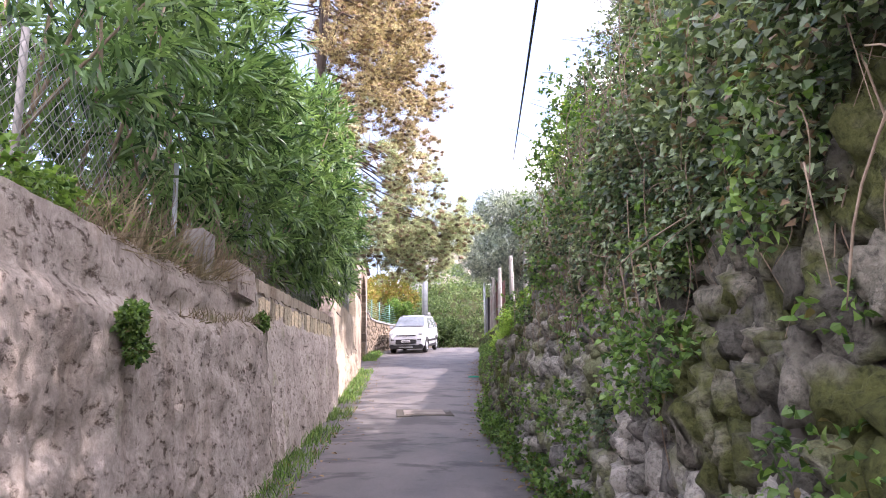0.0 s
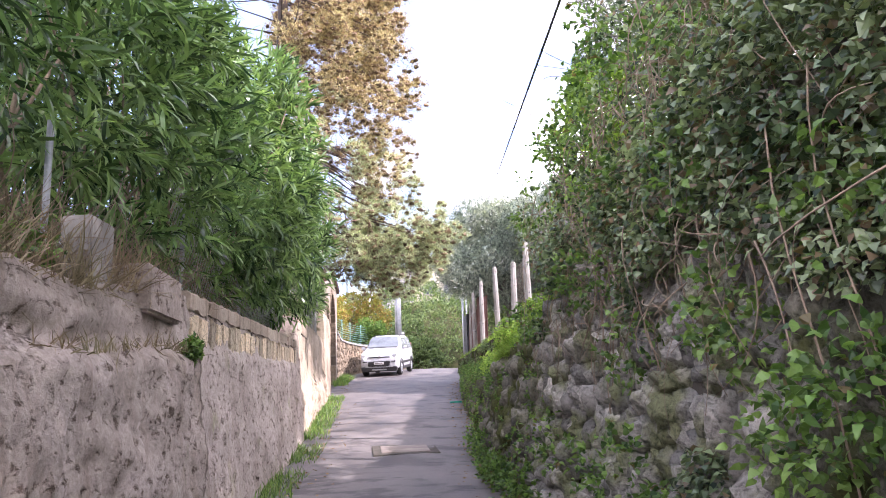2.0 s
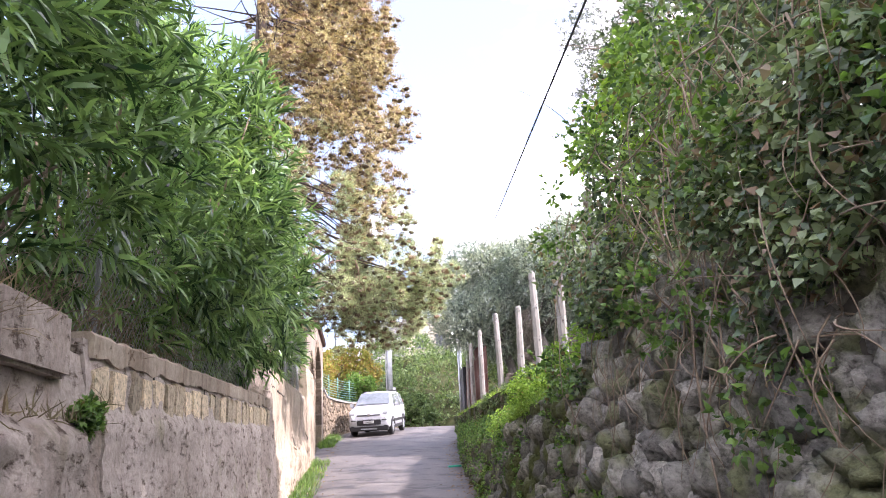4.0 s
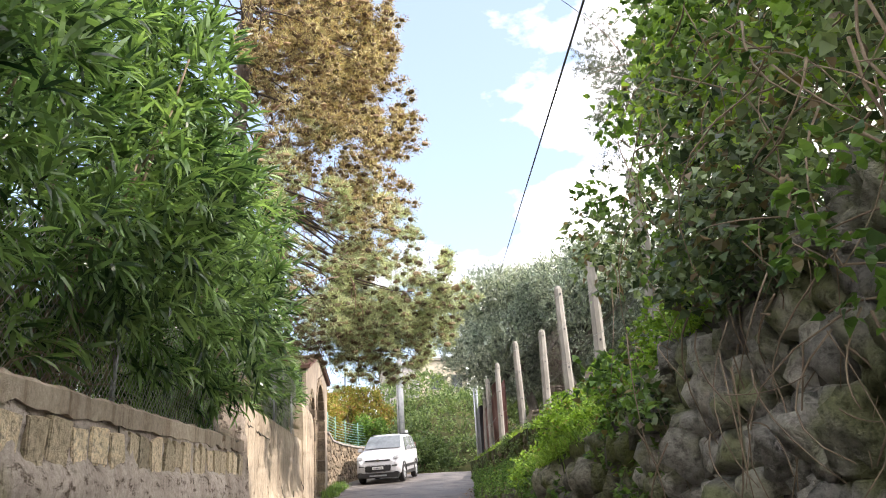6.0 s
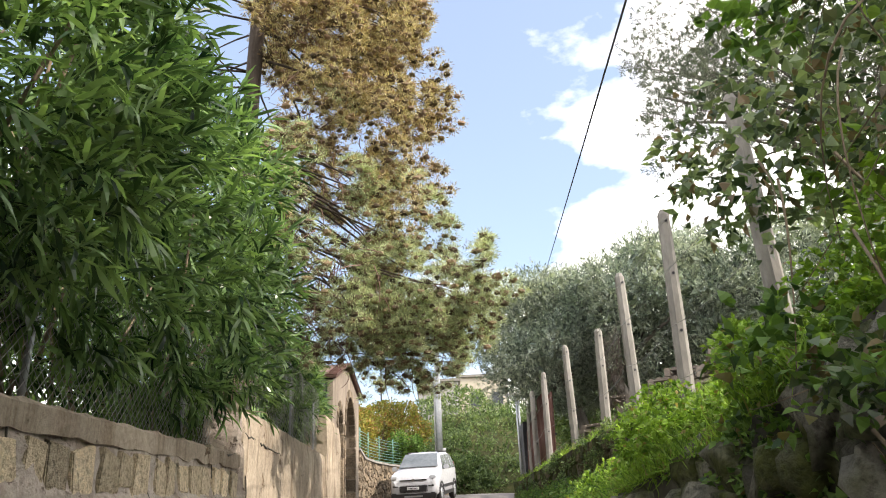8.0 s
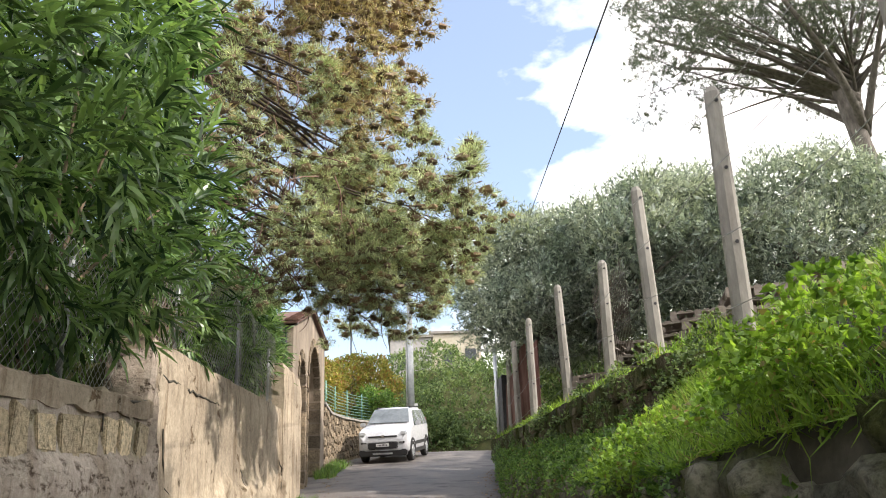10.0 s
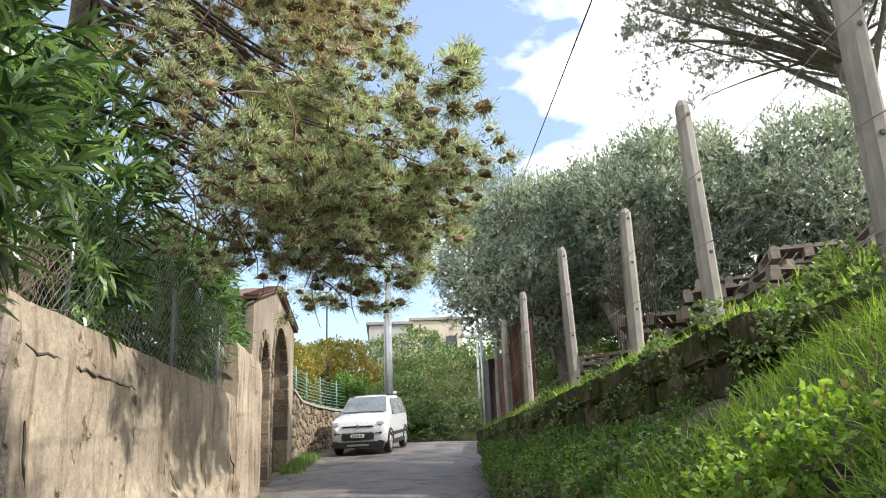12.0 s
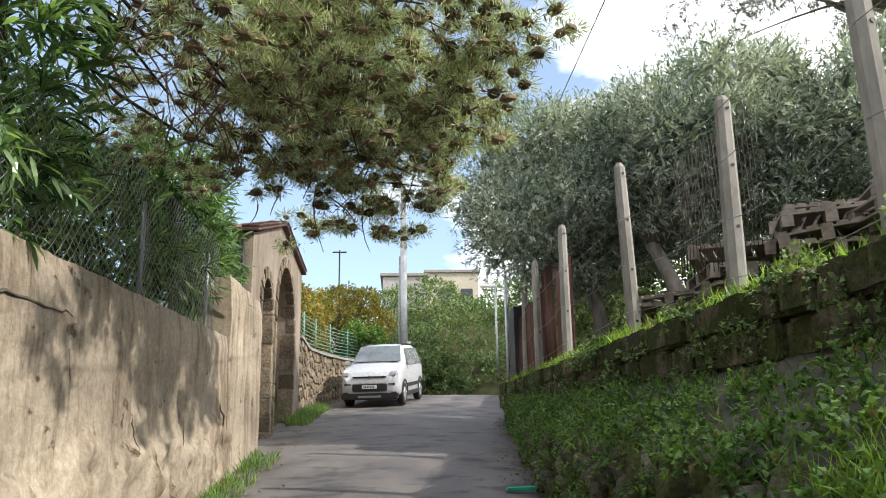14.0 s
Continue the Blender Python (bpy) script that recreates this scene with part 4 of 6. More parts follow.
def ivy_curtain():
    """Ivy, bramble and creepers that cover the top and upper face of the stone wall."""
    # on the wall's face, in patches
    P, D = [], []
    while len(P) < 34000:
        y = random.uniform(-2, 10.3)
        u = random.random() ** 0.7
        z = road_z(y) + u * (right_wall_top(y) + 0.3 - road_z(y))
        f = noise.noise(Vector((3, y * 0.8, z * 0.9))) + 0.45 * noise.noise(Vector((1, y * 2.6, z * 2.6)))
        cover = -0.98 + 1.3 * u - 0.42 * min(1, max(0, (y - 5.8) / 1.5))
        if f + cover < 0.0:
            continue
        P.append((right_face(y, z) - random.uniform(0.04, 0.3) * (0.35 + u), y, z))
        D.append((random.gauss(-0.6, 0.5), random.gauss(-0.15, 0.6), random.gauss(-0.35, 0.5)))
    P, D = np.array(P), np.array(D)
    face = leaves("face_leaves", P, D, rng.uniform(0.03, 0.068, len(P)), rng.uniform(0.025, 0.052, len(P)), LEAF_MID, M["ivy"])
    # the mass that overhangs from above
    blobs = []
    for y in np.arange(-2.5, 9.6, 0.75):
        for k in range(1 if y > 8.2 else 0, 3):
            z = 3.2 + 0.95 * k + random.uniform(-0.2, 0.2)
            x = 1.95 + 0.32 * k + random.uniform(-0.15, 0.25) + (0.25 if y > 8.5 else 0)
            r = random.uniform(0.45, 0.75)
            blobs.append((x, y, z, r, r * 1.1, r))
        blobs.append((3.4 + random.uniform(-0.3, 0.6), y, 5.4 + random.uniform(-0.3, 0.4), 1.1, 1.0, 1.4))
        # Tall back row, hidden from the lane, added to hold off the sun.
        blobs.append((4.3 + random.uniform(-0.3, 0.6), y + 0.4, 6.9 + random.uniform(-0.3, 0.4), 1.2, 1.0, 1.2))
    for y in np.arange(9.4, 11.5, 0.42):
        for k in range(4):
            r = random.uniform(0.38, 0.58)
            blobs.append((2.15 + 0.25 * k + random.uniform(-0.15, 0.25), y, 3.95 + 0.55 * k + random.uniform(-0.15, 0.2), r, r, r))
    P, O = shell(blobs, 24000, 0.3)
    keep = np.array([noise.noise(Vector(p) * 1.5) + 0.6 * noise.noise(Vector(p) * 3.7) > -0.22 for p in P])
    P, O = P[keep], O[keep]
    base, d = shoots(P, O, 5, 1.0, 0.2, -0.2, 0.6)
    n = len(base)
    mass = leaves("hanging_leaves", base, d, rng.uniform(0.035, 0.085, n), rng.uniform(0.025, 0.058, n), LEAF_MID, M["ivy"], 1.4)
    P2, O2 = shell([(b[0] + 0.15, b[1], b[2], b[3] * 0.75, b[4] * 0.8, b[5] * 0.75) for b in blobs], 32000, 0.3)
    inner = leaves("inner_leaves", P2, unit(rng.normal(size=P2.shape)), rng.uniform(0.055, 0.11, len(P2)), rng.uniform(0.045, 0.08, len(P2)), DIAMOND, M["ivy"])
    # fresh bramble sprays
    spr = []
    for i in range(60):
        y = random.uniform(2.6, 9.8)
        z = random.uniform(1.0, 4.3)
        x = right_face(y, min(z, 3)) - random.uniform(0.12, 0.32)
        r = random.uniform(0.1, 0.26)
        spr.append((x, y, z, r, r * 1.2, r))
    P3, O3 = shell(spr, 2600, 0.5, 0.3)
    b3, d3 = shoots(P3, O3, 3, 0.9, 0.1, 0.1, 0.6)
    fresh = leaves("bramble_leaves", b3, d3, rng.uniform(0.035, 0.065, len(b3)), rng.uniform(0.024, 0.042, len(b3)), LEAF_WIDE, M["bramble"])
    tall = [(random.uniform(1.95, 2.4), random.uniform(8.4, 11.2), random.uniform(3.5, 5.4), 0.2, 0.26, 0.22) for i in range(24)]
    P4, O4 = shell(tall, 800, 0.5, 0.3)
    b4, d4 = shoots(P4, O4, 3, 0.9, 0.12, 0.1, 0.6)
    young = leaves("young_leaves", b4, d4, rng.uniform(0.05, 0.1, len(b4)), rng.uniform(0.04, 0.08, len(b4)), LEAF_WIDE, M["grass"])
    vines = []
    for i in range(46):
        y = random.uniform(0.3, 7.6)
        z = random.uniform(2.6, 4.4)
        drop = random.uniform(0.8, 2.2)
        x = right_face(y, min(z, 3)) - random.uniform(0.1, 0.4)
        pts = []
        sw = random.uniform(-0.6, 0.6)
        for k in range(9):
            u = k / 8
            pts.append((x + 0.12 * math.sin(u * 3 + y) * u + 0.08 * u, y + sw * u * u + 0.07 * math.sin(u * 7 + i), z - drop * u))
        vines.append((pts, [random.uniform(0.002, 0.0055)] * 8 + [0.002]))
    st = each_tube("stem", vines, M["stem"], 5)
    tangle = []
    for i in range(620):
        y = random.gauss(6.4, 1.2) if i % 3 else random.uniform(0.5, 9.5)
        z = random.uniform(2.2, 3.9)
        a = Vector((right_face(y, min(z, 3)) - random.uniform(0.05, 0.36), y, z))
        b = a + Vector((random.uniform(-0.15, 0.1), random.gauss(0, 0.3), random.uniform(-0.75, 0.12)))
        tangle.append(limb(a, b, random.uniform(0.002, 0.006), 0.0015, 0.45, 6))
    for i in range(60):
        y = random.uniform(1.0, 10.5)
        a = Vector((1.9 + random.uniform(-0.2, 0.3), y, random.uniform(3.0, 5.2)))
        tangle.append(limb(a, a + Vector((random.uniform(-0.7, -0.1), random.uniform(-0.8, 0.8), random.uniform(-0.5, 0.6))), 0.005, 0.002, 0.4, 7))
    dry = tubes_mesh("dry_tangle", tangle, M["stem"], 4)
    return plant("ivy", (1.6, 4, 2.8), "ivy and bramble hanging thickly over the boulder wall", "climbing plant",
                 [("face_foliage", face, ""), ("hanging_foliage", mass, ""), ("inner_foliage", inner, ""), ("bramble_foliage", fresh, "fresh light green leaves"), ("young_foliage", young, "bright young vine leaves"), ("stem", st, "bare hanging stem"), ("dry_tangle", dry, "tangle of dry grey-brown creeper stems")])


ivy_curtain()
# Two unseen trees, added only to keep the sun off the lane.
round_tree("evergreen_oak", (6.2, 9.9, 3.7), 3.2, cluster(5.2, 10.0, 8.2, 1.5, 3.6, 1.2, 50, 0.55, 0.8), 6500, M["bush"], 5, 0.14,
           "unseen evergreen tree added on the terrace to shade the lane", M["grey_bark"], limbs=16)
round_tree("evergreen_oak", (6.6, 3.2, 3.6), 3.2, cluster(5.9, 3.4, 9.3, 1.9, 4.4, 2.7, 90, 0.6, 0.95), 5000, M["bush"], 5, 0.14,
           "unseen evergreen tree added above the ivy-covered wall for shade", M["grey_bark"], limbs=16)


def grass_patch(name, points, label, heights, mat_="grass", widths=(0.008, 0.016), tilt=0.45, kind="stuff"):
    P = np.array(points)
    n = len(P)
    d = rng.normal(0, tilt, (n, 3)) + np.array([0, 0, 1.0])
    me = leaves(name, P, d, rng.uniform(*heights, n), rng.uniform(*widths, n), BLADE, M[mat_], 2.0)
    return tagged(new(name, me), label, "grass", kind=kind)


def scatter(n, y0, y1, x_of, z_of):
    out = []
    while len(out) < n:
        y = random.uniform(y0, y1)
        x = x_of(y, random.random())
        z = z_of(x, y)
        if z is not None:
            out.append((x, y, z))
    return out


def bank_top(x, y):
    zt = right_wall_top(y)
    xe = right_face(y, zt)
    bx, bz = bank_end(y)
    w = min(1, max(0, (x - xe) / (bx - xe)))
    return zt + (bz - zt) * w ** 0.8 - 0.04 if x < bx else None


grass_patch("bank_grass", scatter(26000, 8.8, 15.6, lambda y, u: right_face(y, right_wall_top(y)) - 0.1 + u * 1.4, lambda x, y: bank_top(x, y) if lump((x * 1.5, y * 1.5, 8)) > -0.3 else None), "lush bright green grass on the bank above the stone wall", (0.05, 0.18), widths=(0.004, 0.009), tilt=0.7)
grass_patch("bank_grass", scatter(2500, 15.6, 29, lambda y, u: right_face(y, right_wall_top(y)) - 0.1 + u * 0.7, bank_top), "green grass at the foot of the block wall", (0.05, 0.17), "bramble")
grass_patch("terrace_grass", scatter(5000, 12, 30, lambda y, u: 2.85 + u * 5, lambda x, y: right_land(x, y) - 0.02), "weedy grass on the terrace behind the posts", (0.1, 0.3))
grass_patch("wall_top_grass", scatter(3500, 14.5, 28, lambda y, u: 2.4 + u * 0.5, lambda x, y: 3.28 + 0.012 * (y - 16) if lump((0, y * 1.3, 4)) > -0.2 else None), "sparse grass growing on top of the block wall", (0.04, 0.16))
grass_patch("verge_grass", scatter(4800, 5, 25, lambda y, u: left_edge(y) - 0.12 + u ** 2 * 0.42, lambda x, y: road_z(y) - 0.05 if lump((0, y * 0.8, 2)) > -0.25 else None), "strip of green grass along the foot of the plastered wall", (0.06, 0.2), "bramble")
grass_patch("verge_grass", scatter(2500, 29.5, 34, lambda y, u: left_edge(y) - 0.1 + u ** 2 * 0.5, lambda x, y: road_z(y) - 0.05), "weeds at the foot of the stone garden wall", (0.1, 0.3), "bramble")
grass_patch("dry_grass", scatter(1700, 4.2, 7.6, lambda y, u: -2.15 + u * 0.42, lambda x, y: left_top(y) - 0.04), "dry straw-coloured grass on the broken wall top", (0.12, 0.5), "dry_grass", (0.005, 0.011), 0.7)
grass_patch("ledge_grass", scatter(260, 5.5, 8.4, lambda y, u: -1.75 + u * 0.14, lambda x, y: left_top(y) - 0.40), "tufts of dead grass on the wall's ledge", (0.06, 0.16), "dry_grass", (0.005, 0.01), 0.9)


def dead_twigs(y0, y1, x, n, label, height):
    tw = []
    for i in range(n):
        y = random.uniform(y0, y1)
        a = Vector((x + random.uniform(-0.25, 0.12), y, left_top(y) + random.uniform(-0.02, 0.25)))
        tw.append(limb(a, a + Vector((random.uniform(-0.15, 0.28), random.gauss(0, 0.22), random.uniform(-0.05, height))), random.uniform(0.002, 0.005), 0.0015, 0.4, 5))
    tagged(new("dead_twigs", tubes_mesh("dead_twigs", tw, M["stem"], 3)), label, "twigs", kind="stuff")


dead_twigs(4.6, 8.0, -1.95, 420, "heap of dead grey-brown twigs on the plastered wall", 0.45)
dead_twigs(8.0, 11.5, -2.0, 260, "dead twigs under the oleander behind the wall", 0.45)
dead_twigs(15.9, 16.7, -1.95, 130, "dry twigs caught at the step of the wall", 0.4)


def weeds(name, label, blobs, n, size, mat_="bramble", count=4):
    P, O = shell(blobs, n, 0.6, 0.4)
    base, d = shoots(P, O, count, 0.9, size * 1.5, 0.3, 0.6)
    L = rng.uniform(0.7, 1.3, len(base)) * size
    me = leaves(name, base, d, L, L * 0.7, LEAF_MID, M[mat_])
    return tagged(new(name, me), label, "plant", kind="stuff")


def foot_blobs(y0, y1, step, spread):
    out, y = [], y0
    while y < y1:
        x = right_edge(y) + random.uniform(-0.12, 0.12)
        r = random.uniform(0.12, 0.3) * spread
        out.append((x, y, road_z(y) + r * 0.5, r, r * 1.3, r))
        y += step * random.uniform(0.6, 1.4)
    return out


weeds("foot_weeds", "low green nettles and weeds along the foot of the boulder wall", foot_blobs(3, 16, 0.16, 0.8), 2600, 0.055)
weeds("bank_brambles", "tangled green brambles growing over the low stone wall", [(right_face(y, z) + 0.02, y, z, 0.2, 0.3, 0.2) for y, z in ((random.uniform(12.5, 29), 0) for i in range(130)) for z in (road_z(y) + random.uniform(0.1, 0.95) * (right_wall_top(y) - road_z(y)),)], 11000, 0.034, "bramble")
weeds("slope_weeds", "leafy weeds and nettles under the mossy block wall", [(xe + w * (2.42 - xe), y, zt + w * 0.4 + 0.02, 0.18, 0.24, 0.15) for y in np.arange(13.8, 28.5, 0.15) for w in (random.uniform(-0.1, 0.9),) for zt in (right_wall_top(y),) for xe in (right_face(y, zt),)], 8000, 0.036, "bramble")
weeds("bank_weeds", "bright leafy weeds along the top of the bank", [(right_face(y, right_wall_top(y)) + random.uniform(-0.1, 0.8), y, right_wall_top(y) + random.uniform(0, 0.3), 0.2, 0.25, 0.13) for y in np.arange(9.0, 14.2, 0.1)], 8000, 0.032, "grass")
weeds("wall_creepers", "leafy creepers over the face of the stone wall", [(right_face(y, z) + 0.02, y, z, 0.12, 0.3, 0.26) for y, z in ((random.uniform(9.3, 13.5), 0) for i in range(16)) for z in (road_z(y) + random.uniform(0.35, 0.95) * (right_wall_top(y) - road_z(y)),)], 1700, 0.04, "bramble")
weeds("block_wall_weeds", "trailing weeds hanging over the mossy block wall", [(2.42 + random.uniform(-0.04, 0.1), y, random.uniform(2.85, 3.36), 0.1, 0.2, 0.12) for y in np.arange(14.6, 28.5, 0.2)], 3000, 0.035, "bush")
weeds("wall_fern", "small green fern growing out of the plastered wall", [(-1.57, 4.22, 1.9, 0.08, 0.1, 0.1), (-1.56, 4.27, 1.77, 0.06, 0.08, 0.11)], 330, 0.034)
weeds("wall_fern", "small green fern growing out of the plastered wall", [(-1.66, 8.15, 2.24, 0.07, 0.14, 0.09)], 240, 0.036)
weeds("wall_top_weeds", "grey-green weeds on top of the plastered wall", [(-1.95, y, left_top(y) + 0.1, 0.15, 0.25, 0.14) for y in (3.0, 3.4, 3.9, 4.6, 5.3, 5.9)], 700, 0.05, "bramble")


def hillside():
    """Scrub on the hillside beyond the bend and round the garden."""
    blobs = []
    for i in range(110):
        x, y = random.uniform(-3, 16), random.uniform(45, 56)
        r = random.uniform(0.7, 1.5)
        blobs.append((x, y, land(x, y) + r * 0.3, r, r, r * 0.9))
    P, O = shell(blobs, 15000, 0.35)
    base, d = shoots(P, O, 4, 1.0, 0.4, 0.1, 0.7)
    n = len(base)
    me = leaves("hillside_scrub", base, d, rng.uniform(0.14, 0.28, n), rng.uniform(0.06, 0.12, n), DIAMOND, M["bush"])
    tagged(new("hillside_scrub", me), "dense green scrub on the steep bank beyond the bend", "bushes", kind="stuff")


hillside()


def shrub(at, blobs, tips, leaf, size, label, count=5, name="garden_shrub"):
    P, O = shell(blobs, tips, 0.4)
    base, d = shoots(P, O, count, 1.0, size * 2, 0.2, 0.7)
    L = rng.uniform(0.7, 1.3, len(base)) * size
    stems = [limb((at[0] + random.uniform(-.2, .2), at[1] + random.uniform(-.2, .2), at[2] - 0.2), b[:3], 0.03, 0.01) for b in blobs]
    return plant(name, at, label, "shrub", [("foliage", leaves("leaves", base, d, L, L * 0.55, DIAMOND, leaf), ""), ("stem", each_tube("stem", stems, M["stem"], 5), "")], "garden shrubs")


shrub((-2.6, 36, 4.4), cluster(-2.8, 37.0, 6.1, 1.1, 2.4, 1.2, 24, 0.4, 0.7), 2300, M["vine"], 0.12, "yellowing autumn vine above the garden railing")
shrub((-1.6, 41, 4.8), cluster(-1.7, 42.0, 6.6, 1.7, 2.0, 1.7, 30, 0.4, 0.8), 2900, M["vine"], 0.13, "yellow-green vine climbing in the walled garden")
shrub((-0.9, 39.6, 4.7), cluster(-0.9, 39.6, 5.6, 0.75, 1.3, 0.7, 12, 0.3, 0.5), 1300, M["bramble"], 0.12, "bright green shrub beside the utility pole")
shrub((-4.6, 40, 4.8), cluster(-4.4, 40, 6.6, 1.7, 2.2, 1.5, 18, 0.5, 0.9), 1500, M["bush"], 0.14, "dark green shrub in the walled garden")
shrub((1.6, 45.6, 4.1), cluster(1.8, 46, 5.0, 1.5, 1.2, 0.9, 14, 0.4, 0.7), 1300, M["bush"], 0.13, "grey-green bush hanging over the road bend")
shrub((6.5, 41, 5.0), cluster(6.8, 41.5, 6.6, 2.6, 2.2, 2.0, 26, 0.6, 1.1), 2200, M["bush"], 0.15, "large green bush behind the corrugated gate")


for hx, hy, hr in ((5.0, 31.0, 1.5), (7.6, 30.5, 1.7), (10.4, 29.0, 1.8), (13.0, 26.5, 2.0)):
    hz = right_land(hx, hy)
    shrub((hx, hy, hz), cluster(hx, hy, hz + 1.3, hr, 1.3, 1.5, 16, 0.5, 0.8), 1300, M["bush"], 0.13, "dark green bush in the shade behind the olive trees")


# ---- fence of concrete posts ----
def fence_post():
    root = empty("fence_post", (0, 0, 0), "weathered grey concrete fence post with bolt holes", "post", "fence posts")
    bm = bmesh.new()
    prev = None
    for i, (z, r) in enumerate(((-0.9, 0.075), (0.6, 0.07), (1.3, 0.065), (1.86, 0.058), (1.91, 0.035))):
        ring = [bm.verts.new((math.cos(a) * r, math.sin(a) * r, z)) for a in [math.pi / 8 + k * math.pi / 4 for k in range(8)]]
        if prev:
            for k in range(8):
                bm.faces.new((prev[k], prev[(k + 1) % 8], ring[(k + 1) % 8], ring[k]))
        else:
            bm.faces.new(ring[::-1])
        prev = ring
    bm.faces.new(prev)
    part("shaft", bm, M["concrete"], root)
    for z in (0.15, 0.7, 1.25, 1.78):
        bm = bmesh.new()
        r = bmesh.ops.create_cone(bm, segments=8, radius1=0.014, radius2=0.014, depth=0.02, cap_ends=True)
        bmesh.ops.transform(bm, matrix=pose(0.005, -0.064 + 0.006 * z, z, 90, 0, 0), verts=r["verts"])
        part("bolt_hole", bm, M["dark_iron"], root, "dark bolt hole")
    return root


POSTS = ((2.6, 12.4, 3.15, 1.02, -1.5), (2.62, 14.55, 3.14, 1.02, 1.0), (2.7, 16.6, 3.2, 1.02, -0.5), (2.7, 18.35, 3.3, 0.83, 1.2), (2.66, 20.6, 3.39, 0.95, -0.8), (2.63, 23.5, 3.38, 1.02, 0.5), (2.7, 26.0, 3.4, 1.04, 0.0), (2.8, 27.9, 3.45, 0.98, 0.6))
proto = fence_post()
for i, (x, y, z, s, lean) in enumerate(POSTS):
    m = pose(x, y, z, lean, lean * 0.7, random.uniform(-12, 12)) @ Matrix.Diagonal((1, 1, s, 1))
    if i == 0:
        proto.matrix_basis = m
    else:
        c = copy_thing(proto, Matrix())
        c.matrix_basis = m

wires = []
for k, dz in enumerate((0.25, 0.75, 1.25, 1.72)):
    for a, b in zip(POSTS, POSTS[1:]):
        p, q = Vector((a[0] - 0.07, a[1], a[2] + dz * a[3])), Vector((b[0] - 0.07, b[1], b[2] + dz * b[3]))
        wires.append(([p.lerp(q, u) - Vector((0, 0, 0.16 * u * (1 - u) * (1 + k % 2))) for u in (0, 0.25, 0.5, 0.75, 1)], [0.003] * 5))
tagged(new("fence_wire", tubes_mesh("fence_wire", wires, M["wire"], 4)), "thin sagging wires strung between the concrete posts", "fence wire", kind="stuff")


def net_mesh(name, a, b, z0, z1, cell, r, material_, sag=0.0, bumps=0.03):
    """Diamond wire netting between two feet a and b."""
    a, b = Vector(a), Vector(b)
    L = (b - a).length
    t, H = [], z1 - z0
    side = (b - a).normalized().cross(Vector((0, 0, 1)))
    for s in (-1, 1):
        u = -H
        while u < L + H:
            pts = []
            for k in range(9):
                z = H * k / 8
                q = u + s * z
                if 0 <= q <= L:
                    base = a.lerp(b, q / L)
                    pts.append(base + Vector((0, 0, z)) + side * bumps * lump((q * 1.5, z * 1.5, 3)))
            if len(pts) > 1:
                t.append((pts, [r] * len(pts)))
            u += cell
    return tubes_mesh(name, t, material_, 3, False)


def chain_fence():
    root = empty("chain_link_fence", (-2.0, 12, 2.9), "rusted grey chain-link fence on top of the plastered wall", "fence")
    inv = Matrix.Translation((2.0, -12, -2.9))
    ob = part("netting", net_mesh("netting", (-2.02, 2.5, 2.42), (-2.02, 5.0, 2.45), 0, 0.95, 0.085, 0.0025, M["wire"]), None, root)
    ob.matrix_basis = inv
    ob = part("netting", net_mesh("netting", (-2.02, 8.6, 2.72), (-2.02, 15.7, 3.0), 0, 1.1, 0.085, 0.0025, M["wire"]), None, root)
    ob.matrix_basis = inv
    ob = part("netting", net_mesh("netting", (-1.98, 16.2, 3.56), (-2.02, 23.1, 3.74), 0, 1.25, 0.1, 0.0026, M["wire"], 0, 0.1), None, root)
    ob.matrix_basis = inv
    for y in (3.75, 6.3, 9.2, 12.0, 14.8, 17.3, 20.2, 22.6):
        z = left_top(y) - 0.1
        me = tubes_mesh("post", [([(-2.05, y, z), (-2.05, y + 0.02, z + 0.6), (-2.06, y + 0.03, z + 1.08)], [0.022, 0.022, 0.022])], M["concrete" if y < 5 else "metal"], 8)
        ob = part("post", me, None, root)
        ob.matrix_basis = inv


chain_fence()


def reed_screen(y0, y1, x, z0, z1):
    root = empty("reed_screen", (x, y0, z0), "brown cane screen hanging behind the posts", "screen")
    n = int((y1 - y0) / 0.075)
    for i in range(n):
        y = (y1 - y0) * i / n
        top = z1 - z0 + 0.06 * lump((y * 4, 0, 0))
        part("cane", tubes_mesh("cane", [([(0.05 * lump((y, 1, 0)), y, -0.15 + 0.1 * lump((y * 3, 2, 0))), (0.02, y + 0.01, top / 2), (0, y, top)], [0.004, 0.004, 0.003])], M["bark"], 4), None, root)
    for z in (0.25, (z1 - z0) * 0.8):
        part("tie_wire", tubes_mesh("tie_wire", [([(0, 0, z), (0, (y1 - y0) / 2, z - 0.03), (0, y1 - y0, z)], [0.004] * 3)], M["wire"], 4), None, root)


reed_screen(18.7, 20.4, 3.1, 4.0, 5.05)


